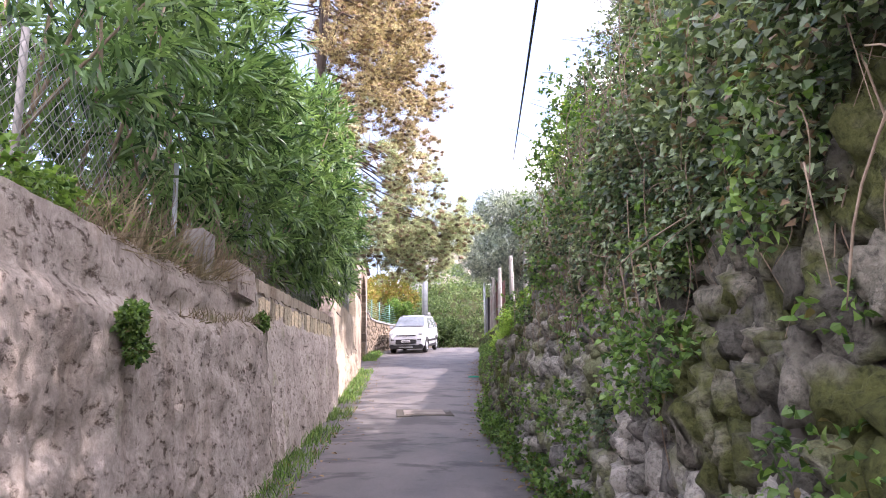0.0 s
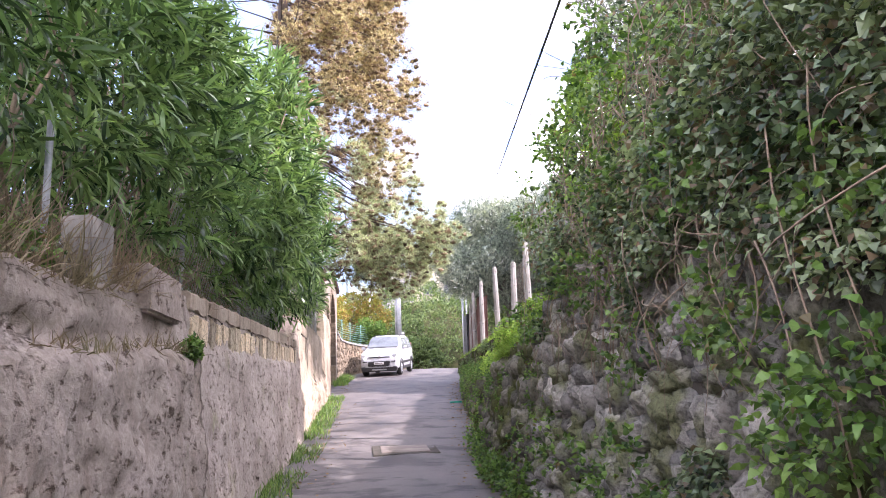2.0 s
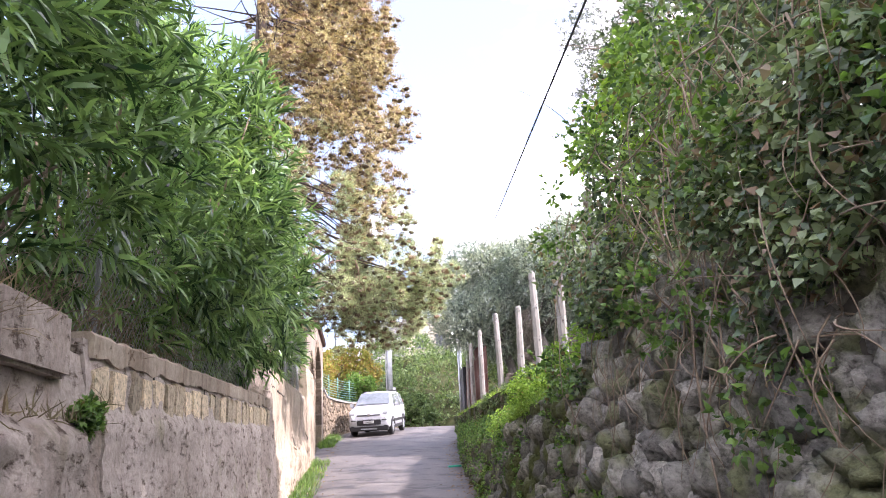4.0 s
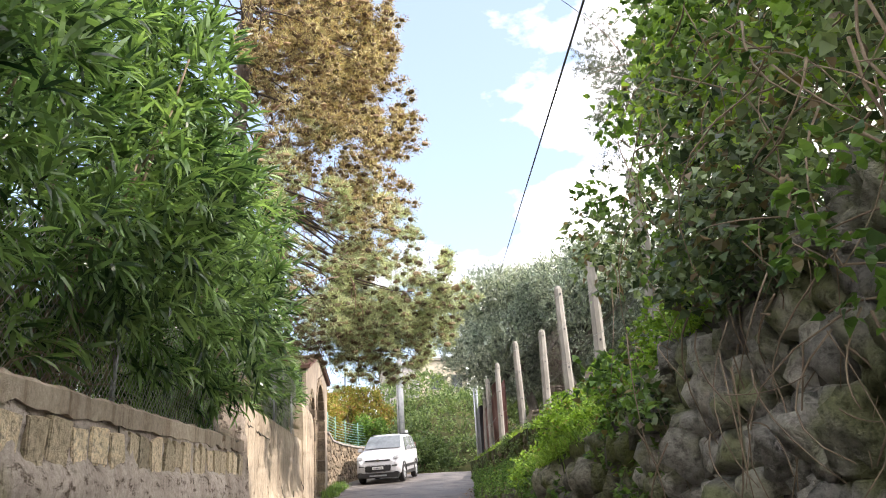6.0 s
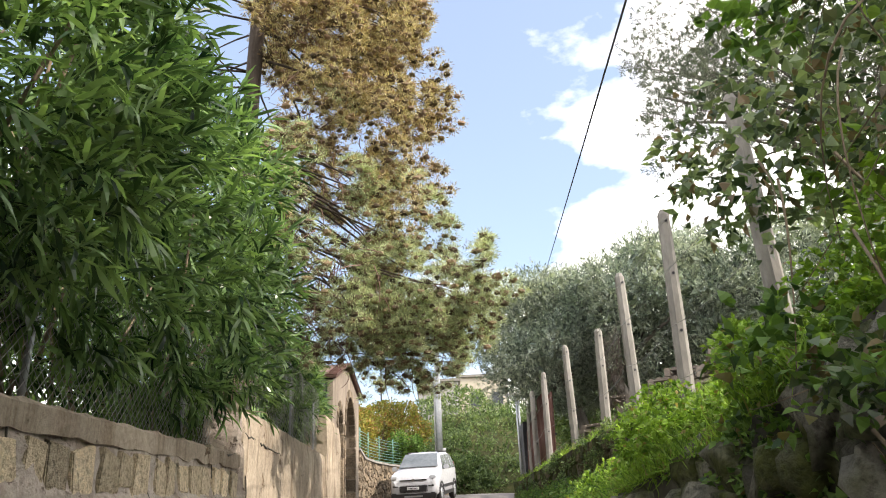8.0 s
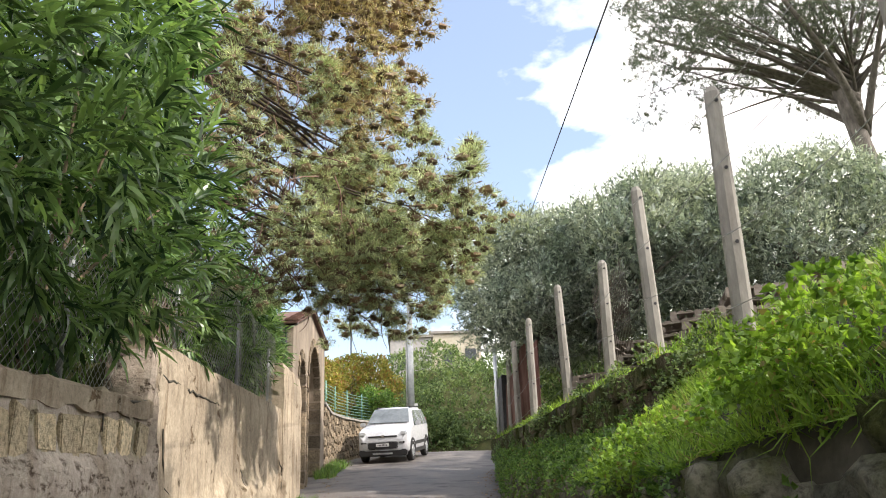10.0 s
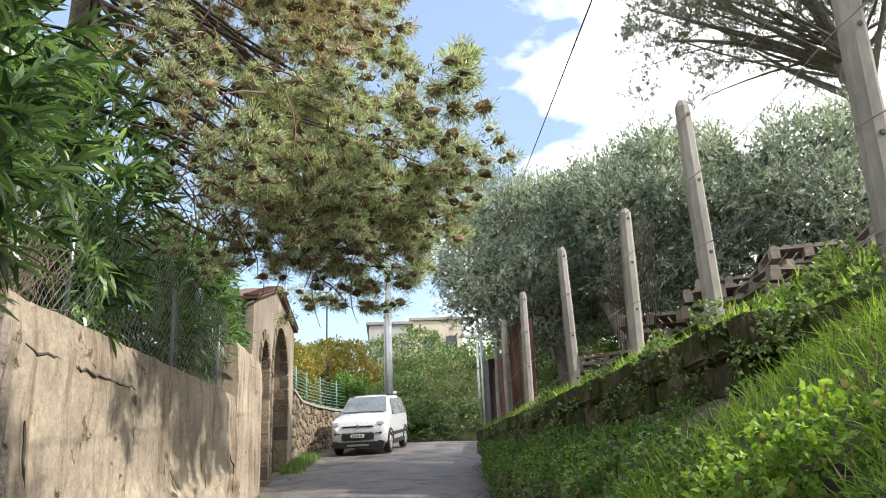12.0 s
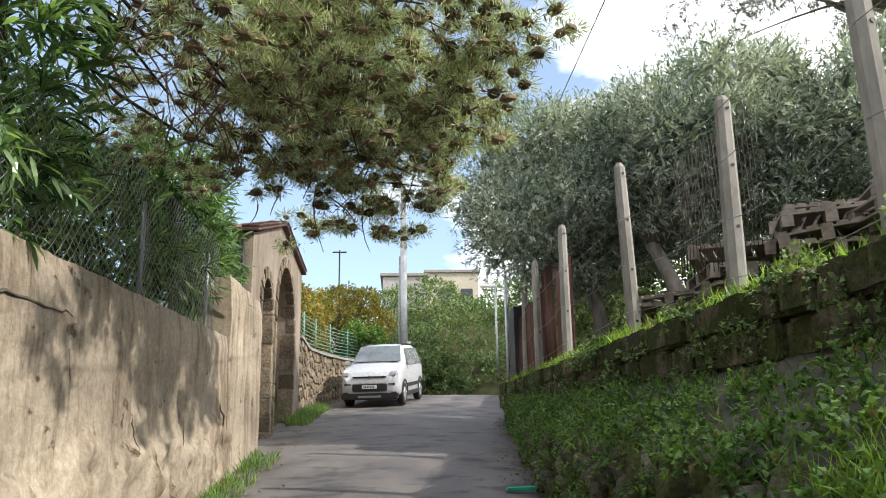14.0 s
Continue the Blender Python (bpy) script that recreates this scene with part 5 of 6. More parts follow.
# ---- corrugated gate ----
def corrugated_panel(y0, y1, x, z0, z1, lean):
    root = empty("corrugated_panel", (x, y0, z0), "rust-brown corrugated metal sheet closing the fence", "metal sheet", "corrugated sheets")
    bm = bmesh.new()
    n = int((y1 - y0) / 0.03)
    rows = []
    for i in range(n + 1):
        y = (y1 - y0) * i / n
        dx = 0.022 * math.sin(i * 1.25)
        zt = (z1 - z0) + 0.04 * lump((0, (y0 + y) * 3, 0))
        rows.append([bm.verts.new((dx + w * lean, y, zt * w)) for w in (0, 0.5, 1)])
    for a, b in zip(rows, rows[1:]):
        for k in range(2):
            bm.faces.new((a[k], b[k], b[k + 1], a[k + 1]))
    bmesh.ops.solidify(bm, geom=bm.faces[:], thickness=0.004)
    part("sheet", bm, M["rust"], root, smooth=True)
    bm = bmesh.new()
    box(bm, (0.03, 0, (z1 - z0) * 0.45), (0.06, y1 - y0, (z1 - z0) * 0.45 + 0.05), 0.005)
    part("rail", bm, M["dark_iron"], root)


for y0, y1, zt, ln in ((23.9, 25.0, 5.0, 0.03), (25.05, 25.9, 5.15, -0.03), (26.1, 27.0, 4.95, 0.04), (27.05, 27.85, 4.85, 0.0), (28.0, 29.0, 4.8, 0.05)):
    corrugated_panel(y0, y1, 2.82, 3.32, zt, ln)

bm = bmesh.new()
box(bm, (2.78, 29.15, 2.6), (2.96, 29.9, 5.1), 0.012)
tagged(part("gate_leaf", bm, M["dark_iron"]), "black sheet-iron gate leaf at the end of the fence", "gate")
pl = empty("gate_pole", (2.75, 30.0, 2.8), "slim pale galvanised pole beside the gate", "pole")
part("shaft", tubes_mesh("shaft", [([(0, 0, -0.2), (0, 0, 1.5), (0, 0, 3.1)], [0.045, 0.045, 0.04])], M["metal"], 10), None, pl)
part("cap", tubes_mesh("cap", [([(0, 0, 3.1), (0, 0, 3.14)], [0.05, 0.02])], M["metal"], 10), None, pl)


# ---- pallets ----
def pallet():
    root = empty("pallet", (0, 0, 0), "weathered grey wooden pallet stacked on the terrace", "pallet", "stacked pallets")
    for i in range(7):
        bm = bmesh.new()
        box(bm, (-0.6, -0.4 + i * 0.118, 0.122), (0.6, -0.4 + i * 0.118 + 0.088, 0.144), 0.003)
        part("deck_board", bm, M["pallet"], root)
    for i in range(3):
        for k in range(3):
            bm = bmesh.new()
            box(bm, (-0.6 + k * 0.53, -0.4 + i * 0.35, 0.022), (-0.46 + k * 0.53, -0.3 + i * 0.35, 0.1), 0.004)
            part("block", bm, M["pallet"], root)
        bm = bmesh.new()
        box(bm, (-0.6, -0.4 + i * 0.35, 0.0), (0.6, -0.3 + i * 0.35, 0.022), 0.003)
        part("bottom_board", bm, M["pallet"], root)
    for k in range(3):
        bm = bmesh.new()
        box(bm, (-0.6 + k * 0.53, -0.4, 0.1), (-0.46 + k * 0.53, 0.4, 0.122), 0.003)
        part("stringer", bm, M["pallet"], root)
    return root


pal = pallet()
spots = []
for (x, y, nlev, rz) in ((3.55, 21.6, 2, 62), (3.85, 20.7, 3, 70), (4.3, 19.8, 3, 58), (4.85, 20.9, 4, 66), (5.2, 19.7, 4, 80), (5.95, 20.6, 4, 70), (6.3, 19.3, 4, 78), (4.5, 18.7, 2, 84), (5.5, 18.4, 3, 74)):
    z = right_land(x, y) + 0.03
    for k in range(nlev):
        spots.append((x + random.uniform(-0.07, 0.07), y + random.uniform(-0.07, 0.07), z - 0.05 + k * 0.15, random.uniform(-4, 4), random.uniform(-4, 4), rz + random.uniform(-14, 14)))
for i, s in enumerate(spots):
    if i == 0:
        pal.matrix_basis = pose(*s)
    else:
        copy_thing(pal, pose(*s))


# ---- gatehouse ----
def arch_profile(y0, y1, zs, zb, n=14):
    c, r = (y0 + y1) / 2, (y1 - y0) / 2
    pts = [(y0, zb), (y0, zs)]
    pts += [(c - r * math.cos(math.pi * k / n), zs + r * 1.05 * math.sin(math.pi * k / n)) for k in range(1, n)]
    return pts + [(y1, zs), (y1, zb)]


def gatehouse():
    x0, y0, y1, z0, z1 = -2.05, 25.42, 31.6, 2.2, 6.35
    root = empty("gatehouse", (x0, y0, 2.3), "old brown stone gatehouse with two arched recesses and tiled roof", "gatehouse")
    inv = Matrix.Translation((-x0, -y0, -2.3))
    arches = ((26.35, 27.35, 4.75), (27.95, 30.35, 4.7))
    bm = bmesh.new()
    # front skin with openings, as columns between sorted breaks

    def gable(y):
        return 5.75 + 0.92 * (y - y0) / (28.3 - y0) if y < 28.3 else 6.67 - 0.34 * (y - 28.3) / (y1 - 28.3)
    segs = []
    cur = y0
    for a, b, zs in arches:
        segs.append(("solid", cur, a))
        segs.append(("arch", a, b, zs))
        cur = b
    segs.append(("solid", cur, y1))
    depth = 0.42
    for s in segs:
        if s[0] == "solid":
            n = max(1, int((s[2] - s[1]) / 0.4))
            for i in range(n):
                a, b = s[1] + (s[2] - s[1]) * i / n, s[1] + (s[2] - s[1]) * (i + 1) / n
                bm.faces.new([bm.verts.new(p) for p in ((x0, a, z0), (x0, b, z0), (x0, b, gable(b)), (x0, a, gable(a)))])
        else:
            pts = arch_profile(s[1], s[2], s[3], z0)
            inner = pts[1:-1]
            for (ya, za), (yb, zb) in zip(inner, inner[1:]):
                if yb - ya > 1e-4:
                    bm.faces.new([bm.verts.new(p) for p in ((x0, ya, za), (x0, yb, zb), (x0, yb, gable(yb)), (x0, ya, gable(ya)))])
            for (ya, za), (yb, zb) in zip(pts, pts[1:]):
                bm.faces.new([bm.verts.new(p) for p in ((x0, ya, za), (x0 - depth, ya, za), (x0 - depth, yb, zb), (x0, yb, zb))])
    for quad in (((x0 - 0.62, y0, z0), (x0, y0, z0), (x0, y0, gable(y0)), (x0 - 0.62, y0, gable(y0))), ((x0, y1, z0), (x0 - 0.62, y1, z0), (x0 - 0.62, y1, gable(y1)), (x0, y1, gable(y1))),
                 ((x0 - 0.62, y0, z0), (x0 - 0.62, y1, z0), (x0 - 0.62, y1, gable(y1)), (x0 - 0.62, 28.3, gable(28.3)), (x0 - 0.62, y0, gable(y0)))):
        bm.faces.new([bm.verts.new(p) for p in quad])
    bmesh.ops.remove_doubles(bm, verts=bm.verts, dist=1e-4)
    ob = part("wall", bm, M["gate_plaster"], root, "brown plastered masonry")
    ob.matrix_basis = inv
    # blocked arches of dressed stone
    for a, b, zs in arches:
        z, row = z0, 0
        while z < zs + (b - a) / 2:
            y = a - (0.25 if row % 2 else 0)
            while y < b:
                w = random.uniform(0.4, 0.62)
                lo, hi = max(y, a) + 0.008, min(y + w, b) - 0.008
                if hi - lo > 0.06:
                    bm = bmesh.new()
                    box(bm, (x0 - depth - 0.12, lo, z + 0.008), (x0 - depth + 0.02 + random.uniform(0, 0.04), hi, z + 0.27), 0.012)
                    ob = part("stone", bm, M["gatestone"], root)
                    ob.matrix_basis = inv
                y += w
            z += 0.28
            row += 1
        # jamb stones and voussoirs, proud of the plaster
        for side, yy in ((-1, a), (1, b)):
            z = z0
            while z < zs:
                h = random.uniform(0.24, 0.36)
                w = random.uniform(0.14, 0.24)
                bm = bmesh.new()
                lo, hi = (yy - w, yy + 0.012) if side < 0 else (yy - 0.012, yy + w)
                box(bm, (x0 - 0.3, lo, z), (x0 + 0.03, hi, min(z + h, zs) - 0.012), 0.014)
                ob = part("stone", bm, M["gatestone"], root)
                ob.matrix_basis = inv
                z += h
        c, r, n = (a + b) / 2, (b - a) / 2, max(7, int((b - a) * 5))
        for k in range(n):
            w = math.pi * (k + 0.5) / n
            bm = bmesh.new()
            box(bm, (-0.15, -math.pi * r / n / 2 + 0.006, -0.02), (0.028, math.pi * r / n / 2 - 0.006, 0.2), 0.012)
            ob = part("stone", bm, M["gatestone"], root)
            ob.matrix_basis = inv @ pose(x0, c - r * math.cos(w), zs + r * 1.05 * math.sin(w), 90 - math.degrees(w), 0, 0)
    for k, (ya, yb) in enumerate(((y0 - 0.12, 28.32), (28.28, y1 + 0.12))):
        za, zb = gable(max(ya, y0)), gable(min(yb, y1))
        slope = math.degrees(math.atan2(zb - za, yb - ya))
        L = math.hypot(yb - ya, zb - za)
        bm = bmesh.new()
        box(bm, (-0.72, 0, 0.0), (0.1, L, 0.06), 0.012)
        roof = part("roof", bm, M["tile"], root, "brown tiled roof edge")
        roof.matrix_basis = inv @ pose(x0, ya, za + 0.005, slope, 0, 0)
        u = 0.12
        while u < L:
            bm = bmesh.new()
            box(bm, (-0.2, -0.11, 0.055), (0.13, 0.11, 0.1), 0.02)
            part("tile", bm, M["tile"], roof).matrix_basis = pose(0, u, 0, -4, random.uniform(-4, 4), 0)
            u += 0.21
    ob = part("downpipe", tubes_mesh("downpipe", [([(-2.2, 25.37, 4.5), (-2.2, 25.37, 5.7)], [0.03, 0.03])], M["dark_iron"], 8), None, root, "dark downpipe")
    ob.matrix_basis = inv


gatehouse()

# ---- garden wall and railing beyond the gatehouse ----
WALL_LINE = [(-2.05, 31.6), (-2.02, 33.5), (-1.85, 35.5), (-1.45, 37.5), (-0.8, 39.3), (0.1, 41.2), (0.9, 43.2)]


def along_line(s):
    acc = 0
    for (ax, ay), (bx, by) in zip(WALL_LINE, WALL_LINE[1:]):
        L = math.hypot(bx - ax, by - ay)
        if s <= acc + L:
            u = (s - acc) / L
            return ax + (bx - ax) * u, ay + (by - ay) * u, math.atan2(bx - ax, by - ay)
        acc += L
    return *WALL_LINE[-1], 0.35


def garden_top(y):
    return 4.78 + 0.03 * (y - 31.6) - 0.28 * min(1, max(0, (y - 31.6) / 1.5)) * 0.6


def garden_wall():
    bm = bmesh.new()
    prev = None
    for s in np.arange(0, 12.6, 0.35):
        x, y, w = along_line(s)
        nx, ny = math.cos(w), -math.sin(w)
        zt, zb = garden_top(y), road_z(y) - 0.3
        ring = [bm.verts.new((x + nx * d, y + ny * d, z)) for d, z in ((0.0, zb), (-0.02, zt), (-0.38, zt), (-0.38, zb))]
        if prev:
            for k in range(4):
                bm.faces.new((prev[k], ring[k], ring[(k + 1) % 4], prev[(k + 1) % 4]))
        else:
            bm.faces.new(ring)
        prev = ring
    bm.faces.new(prev[::-1])
    me = from_bm("wall_garden", bm, M["gatestone"])
    root = tagged(new("wall_garden", me), "low retaining wall of irregular brown stones beside the parked car", "wall", kind="structure")
    meshes = []
    for k in range(6):
        b = bmesh.new()
        n = random.choice((5, 6, 6, 7))
        ang = [2 * math.pi * i / n + random.uniform(-0.3, 0.3) for i in range(n)]
        f = b.faces.new([b.verts.new((0, math.cos(a) * 0.5 * random.uniform(0.85, 1.1), math.sin(a) * 0.5 * random.uniform(0.85, 1.1))) for a in ang])
        e = bmesh.ops.extrude_face_region(b, geom=[f])
        vs = [v for v in e["geom"] if isinstance(v, bmesh.types.BMVert)]
        bmesh.ops.translate(b, vec=(0.5, 0, 0), verts=vs)
        bmesh.ops.scale(b, vec=(1, 0.86, 0.86), verts=vs)
        meshes.append(from_bm("stone", b, M["gatestone"]))
    for s in np.arange(0.1, 8.0, 0.3):
        x, y, w = along_line(s)
        z = road_z(y) + 0.02
        while z < garden_top(y) - 0.16:
            h = random.uniform(0.22, 0.36)
            ob = new("stone", random.choice(meshes))
            ob.parent = root
            ob.matrix_basis = pose(x + 0.0, y + random.uniform(-0.06, 0.06), z + h / 2, 0, 0, -math.degrees(w)) @ Matrix.Diagonal((0.06, 0.33, h * 0.98, 1))
            z += h
    bm = bmesh.new()
    prev = None
    for s in np.arange(0, 9.1, 0.35):
        x, y, w = along_line(s)
        nx, ny = math.cos(w), -math.sin(w)
        zt = garden_top(y)
        ring = [bm.verts.new((x + nx * d, y + ny * d, z)) for d, z in ((0.06, zt), (0.06, zt + 0.07), (-0.4, zt + 0.07), (-0.4, zt))]
        if prev:
            for k in range(4):
                bm.faces.new((prev[k], ring[k], ring[(k + 1) % 4], prev[(k + 1) % 4]))
        else:
            bm.faces.new(ring)
        prev = ring
    bm.faces.new(prev[::-1])
    part("coping", bm, M["concrete"], root, "grey coping")


garden_wall()


def railing():
    root = empty("railing", (-2.2, 32, 4.8), "green painted horizontal-bar railing on the garden wall", "railing")
    inv = Matrix.Translation((2.2, -32, -4.8))
    ss = np.arange(0.3, 8.2, 0.4)
    line = []
    for s in ss:
        x, y, w = along_line(s)
        line.append((x - 0.18 * math.cos(w), y + 0.18 * math.sin(w), garden_top(y) + 0.07))
    for k in range(9):
        pts = [(x, y, z + 0.08 + 0.1 * k) for x, y, z in line]
        ob = part("bar", tubes_mesh("bar", [(pts, [0.011] * len(pts))], M["green_rail"], 5), None, root)
        ob.matrix_basis = inv
    for x, y, z in line[::4]:
        ob = part("post", tubes_mesh("post", [([(x, y, z - 0.05), (x, y, z + 0.98)], [0.022, 0.022])], M["green_rail"], 6), None, root)
        ob.matrix_basis = inv


railing()


# ---- parked car ----
def car():
    root = empty("car", (-0.36, 34.15, 3.2), "small white hatchback parked against the garden wall", "car", turn=-13)
    st = [  # along, low, belt, top, half width low, half width top
        (0.00, 0.36, 0.66, 0.70, 0.64, 0.57), (0.05, 0.28, 0.80, 0.85, 0.76, 0.68), (0.18, 0.26, 0.92, 0.97, 0.81, 0.72), (0.5, 0.26, 0.99, 1.06, 0.82, 0.72), (0.88, 0.26, 1.02, 1.13, 0.825, 0.71),
        (1.15, 0.26, 1.03, 1.37, 0.825, 0.65), (1.45, 0.26, 1.03, 1.60, 0.825, 0.61), (2.0, 0.26, 1.04, 1.67, 0.825, 0.61), (2.8, 0.26, 1.05, 1.66, 0.825, 0.61), (3.35, 0.28, 1.05, 1.61, 0.815, 0.59), (3.58, 0.32, 1.02, 1.36, 0.79, 0.60), (3.68, 0.42, 0.8, 0.86, 0.72, 0.6)]
    bm = bmesh.new()
    prev = None
    for s, zl, zb, zt, wl_, wt in st:
        half = [(0.0, zl), (wl_ * 0.85, zl), (wl_, zl + 0.1), (wl_, (zl + zb) / 2), (wl_ * 0.985, zb), ((wl_ + wt) / 2, (zb + zt) / 2 + 0.02), (wt, zt - 0.05), (wt * 0.82, zt - 0.005), (0.0, zt + 0.012)]
        loop = half + [(-x, z) for x, z in half[-2:0:-1]]
        ring = [bm.verts.new((x, s, z)) for x, z in loop]
        n = len(ring)
        if prev:
            for k in range(n):
                bm.faces.new((prev[k], prev[(k + 1) % n], ring[(k + 1) % n], ring[k]))
        else:
            bm.faces.new(ring[::-1])
        prev = ring
    bm.faces.new(prev)
    body = part("body", bm, M["white_paint"], root, "white painted body", True)

    def panel(name, quad, mat_, parent, label="", lift=0.008):
        b = bmesh.new()
        f = b.faces.new([b.verts.new(p) for p in quad])
        f.normal_update()
        e = bmesh.ops.extrude_face_region(b, geom=[f])
        vs = [v for v in e["geom"] if isinstance(v, bmesh.types.BMVert)]
        bmesh.ops.translate(b, vec=f.normal * lift, verts=vs)
        return part(name, b, M[mat_], parent, label)

    def block(name, lo, hi, mat_, parent, label="", bev=0.02):
        b = bmesh.new()
        box(b, lo, hi, bev)
        return part(name, b, M[mat_], parent, label)
    panel("windscreen", [(-0.68, 0.89, 1.2), (0.68, 0.89, 1.2), (0.57, 1.42, 1.625), (-0.57, 1.42, 1.625)], "car_glass", root, "windscreen coloured grey for its sky reflection", 0.012)
    panel("rear_window", [(0.58, 3.61, 1.12), (-0.58, 3.61, 1.12), (-0.54, 3.40, 1.49), (0.54, 3.40, 1.49)], "car_glass", root)
    for s in (-1, 1):
        for a, b, c, d in ((1.12, 1.95, 1.55, 1.95), (2.02, 2.72, 2.02, 2.72), (2.8, 3.35, 2.8, 3.2)):
            q = [(s * 0.815, a, 1.08), (s * 0.815, b, 1.08), (s * 0.66, d, 1.56), (s * 0.66, c, 1.56)]
            panel("side_window", q if s > 0 else q[::-1], "car_glass", root, "", 0.01)
        block("headlamp", (s * 0.655 - 0.12, 0.03, 0.80), (s * 0.655 + 0.12, 0.24, 0.93), "lens", root, "clear headlamp", 0.04)
        block("fog_lamp", (s * 0.6 - 0.1, -0.012, 0.575), (s * 0.6 + 0.1, 0.08, 0.635), "black_plastic", root, "", 0.015)
        block("wing_mirror", (s * 0.92 - 0.09, 1.12, 1.08), (s * 0.92 + 0.09, 1.22, 1.23), "white_paint", root, "", 0.03)
        block("side_moulding", (s * 0.832 - 0.012, 0.95, 0.48), (s * 0.832 + 0.012, 2.75, 0.58), "black_plastic", root, "", 0.006)
        block("sill", (s * 0.815 - 0.02, 0.9, 0.24), (s * 0.815 + 0.025, 2.8, 0.36), "black_plastic", root, "", 0.01)
        block("roof_rail", (s * 0.55 - 0.018, 1.7, 1.64), (s * 0.55 + 0.018, 3.2, 1.69), "black_plastic", root, "", 0.01)
        block("tail_lamp", (s * 0.68 - 0.06, 3.58, 0.95), (s * 0.68 + 0.06, 3.66, 1.3), "rust", root, "red tail lamp", 0.02)
        for y in (0.68, 2.98):
            w = part("wheel", tubes_mesh("wheel", [([(-0.02, 0, 0), (0.0, 0, 0)], [0.14, 0.14])], M["dark_iron"], 12), None, root)
            w.matrix_basis = pose(s * 0.74, y, 0.31)
            b = bmesh.new()
            prof = [(-0.09, 0.2), (-0.095, 0.28), (-0.07, 0.31), (0.07, 0.31), (0.095, 0.28), (0.09, 0.2)]
            rings = [[b.verts.new((px, math.cos(a) * r, math.sin(a) * r)) for a in [2 * math.pi * k / 24 for k in range(24)]] for px, r in prof]
            for i in range(6):
                ra, rb = rings[i], rings[(i + 1) % 6]
                for k in range(24):
                    b.faces.new((ra[k], ra[(k + 1) % 24], rb[(k + 1) % 24], rb[k]))
            part("tyre", b, M["rubber"], w, "black tyre", True)
            b = bmesh.new()
            r = bmesh.ops.create_cone(b, segments=20, radius1=0.2, radius2=0.17, depth=0.04, cap_ends=True)
            bmesh.ops.transform(b, matrix=pose(s * 0.075, 0, 0, 0, s * 90, 0), verts=r["verts"])
            part("rim", b, M["metal"], w, "silver rim")
            for k in range(5):
                b = bmesh.new()
                box(b, (s * 0.095 - 0.012, -0.02, 0.03), (s * 0.095 + 0.012, 0.02, 0.17), 0.006, pose(0, 0, 0, 72 * k, 0, 0))
                part("spoke", b, M["metal"], w)
            # dark arch lip round the wheel
            b = bmesh.new()
            pa = None
            for k in range(13):
                a = math.pi * k / 12
                ring = [b.verts.new((s * xx, y + math.cos(a) * rr, 0.31 + math.sin(a) * rr)) for xx, rr in ((0.80, 0.34), (0.845, 0.34), (0.84, 0.40), (0.80, 0.40))]
                if pa:
                    for j in range(4):
                        b.faces.new((pa[j], pa[(j + 1) % 4], ring[(j + 1) % 4], ring[j]))
                else:
                    b.faces.new(ring)
                pa = ring
            b.faces.new(pa[::-1])
            part("wheel_arch", b, M["black_plastic"], root, "black arch trim")
    block("lower_grille", (-0.48, -0.03, 0.4), (0.48, 0.1, 0.64), "black_plastic", root, "black lower grille", 0.03)
    block("bumper", (-0.76, -0.025, 0.2), (0.76, 0.2, 0.4), "black_plastic", root, "dark lower bumper", 0.03)
    block("skid_plate", (-0.32, -0.035, 0.25), (0.32, 0.05, 0.31), "metal", root, "silver skid plate", 0.01)
    block("upper_grille", (-0.46, 0.0, 0.775), (0.46, 0.12, 0.815), "black_plastic", root, "", 0.008)
    block("badge", (-0.065, -0.012, 0.755), (0.065, 0.1, 0.835), "chrome", root, "round chrome badge shape", 0.02)
    pt = block("number_plate", (-0.2, -0.045, 0.49), (0.2, -0.028, 0.585), "plate", root, "white number plate", 0.004)
    for k in range(7):
        block("plate_mark", (-0.15 + 0.045 * k, -0.05, 0.515), (-0.125 + 0.045 * k, -0.044, 0.56), "black_plastic", pt, "", 0.0)
    for s, a in ((-1, -0.5), (1, 0.05)):
        me = tubes_mesh("wiper", [([(a, 0.93, 1.185), (a + 0.55, 0.99, 1.235)], [0.009, 0.007])], M["black_plastic"], 5)
        part("wiper", me, None, root)
    part("aerial", tubes_mesh("aerial", [([(0, 1.8, 1.67), (0, 2.1, 1.9)], [0.005, 0.003])], M["black_plastic"], 5), None, root)
    root.matrix_basis = pose(-0.45, 33.85, road_z(33.85), 6.0, 0, -12)


car()

# ---- poles and wires ----
up = empty("utility_pole", (0.5, 40.2, 3.8), "tall grey concrete utility pole behind the parked car", "pole")
part("shaft", tubes_mesh("shaft", [([(0, 0, -0.4), (0, 0, 3.5), (0.02, 0, 7.5), (0.03, 0, 10.2)], [0.15, 0.13, 0.105, 0.09])], M["metal"], 14), None, up)
part("conduit", tubes_mesh("conduit", [([(-0.16, -0.02, -0.2), (-0.17, -0.02, 2.5), (-0.14, -0.02, 5)], [0.03, 0.03, 0.025])], M["wire"], 6), None, up)
bm = bmesh.new()
box(bm, (0.12, -0.2, 1.6), (0.26, -0.14, 1.85), 0.01)
part("tag", bm, M["plate"], up, "small white tag")
part("crossarm", tubes_mesh("crossarm", [([(-0.5, 0, 9.8), (0.6, 0, 9.8)], [0.04, 0.04])], M["metal"], 6), None, up)

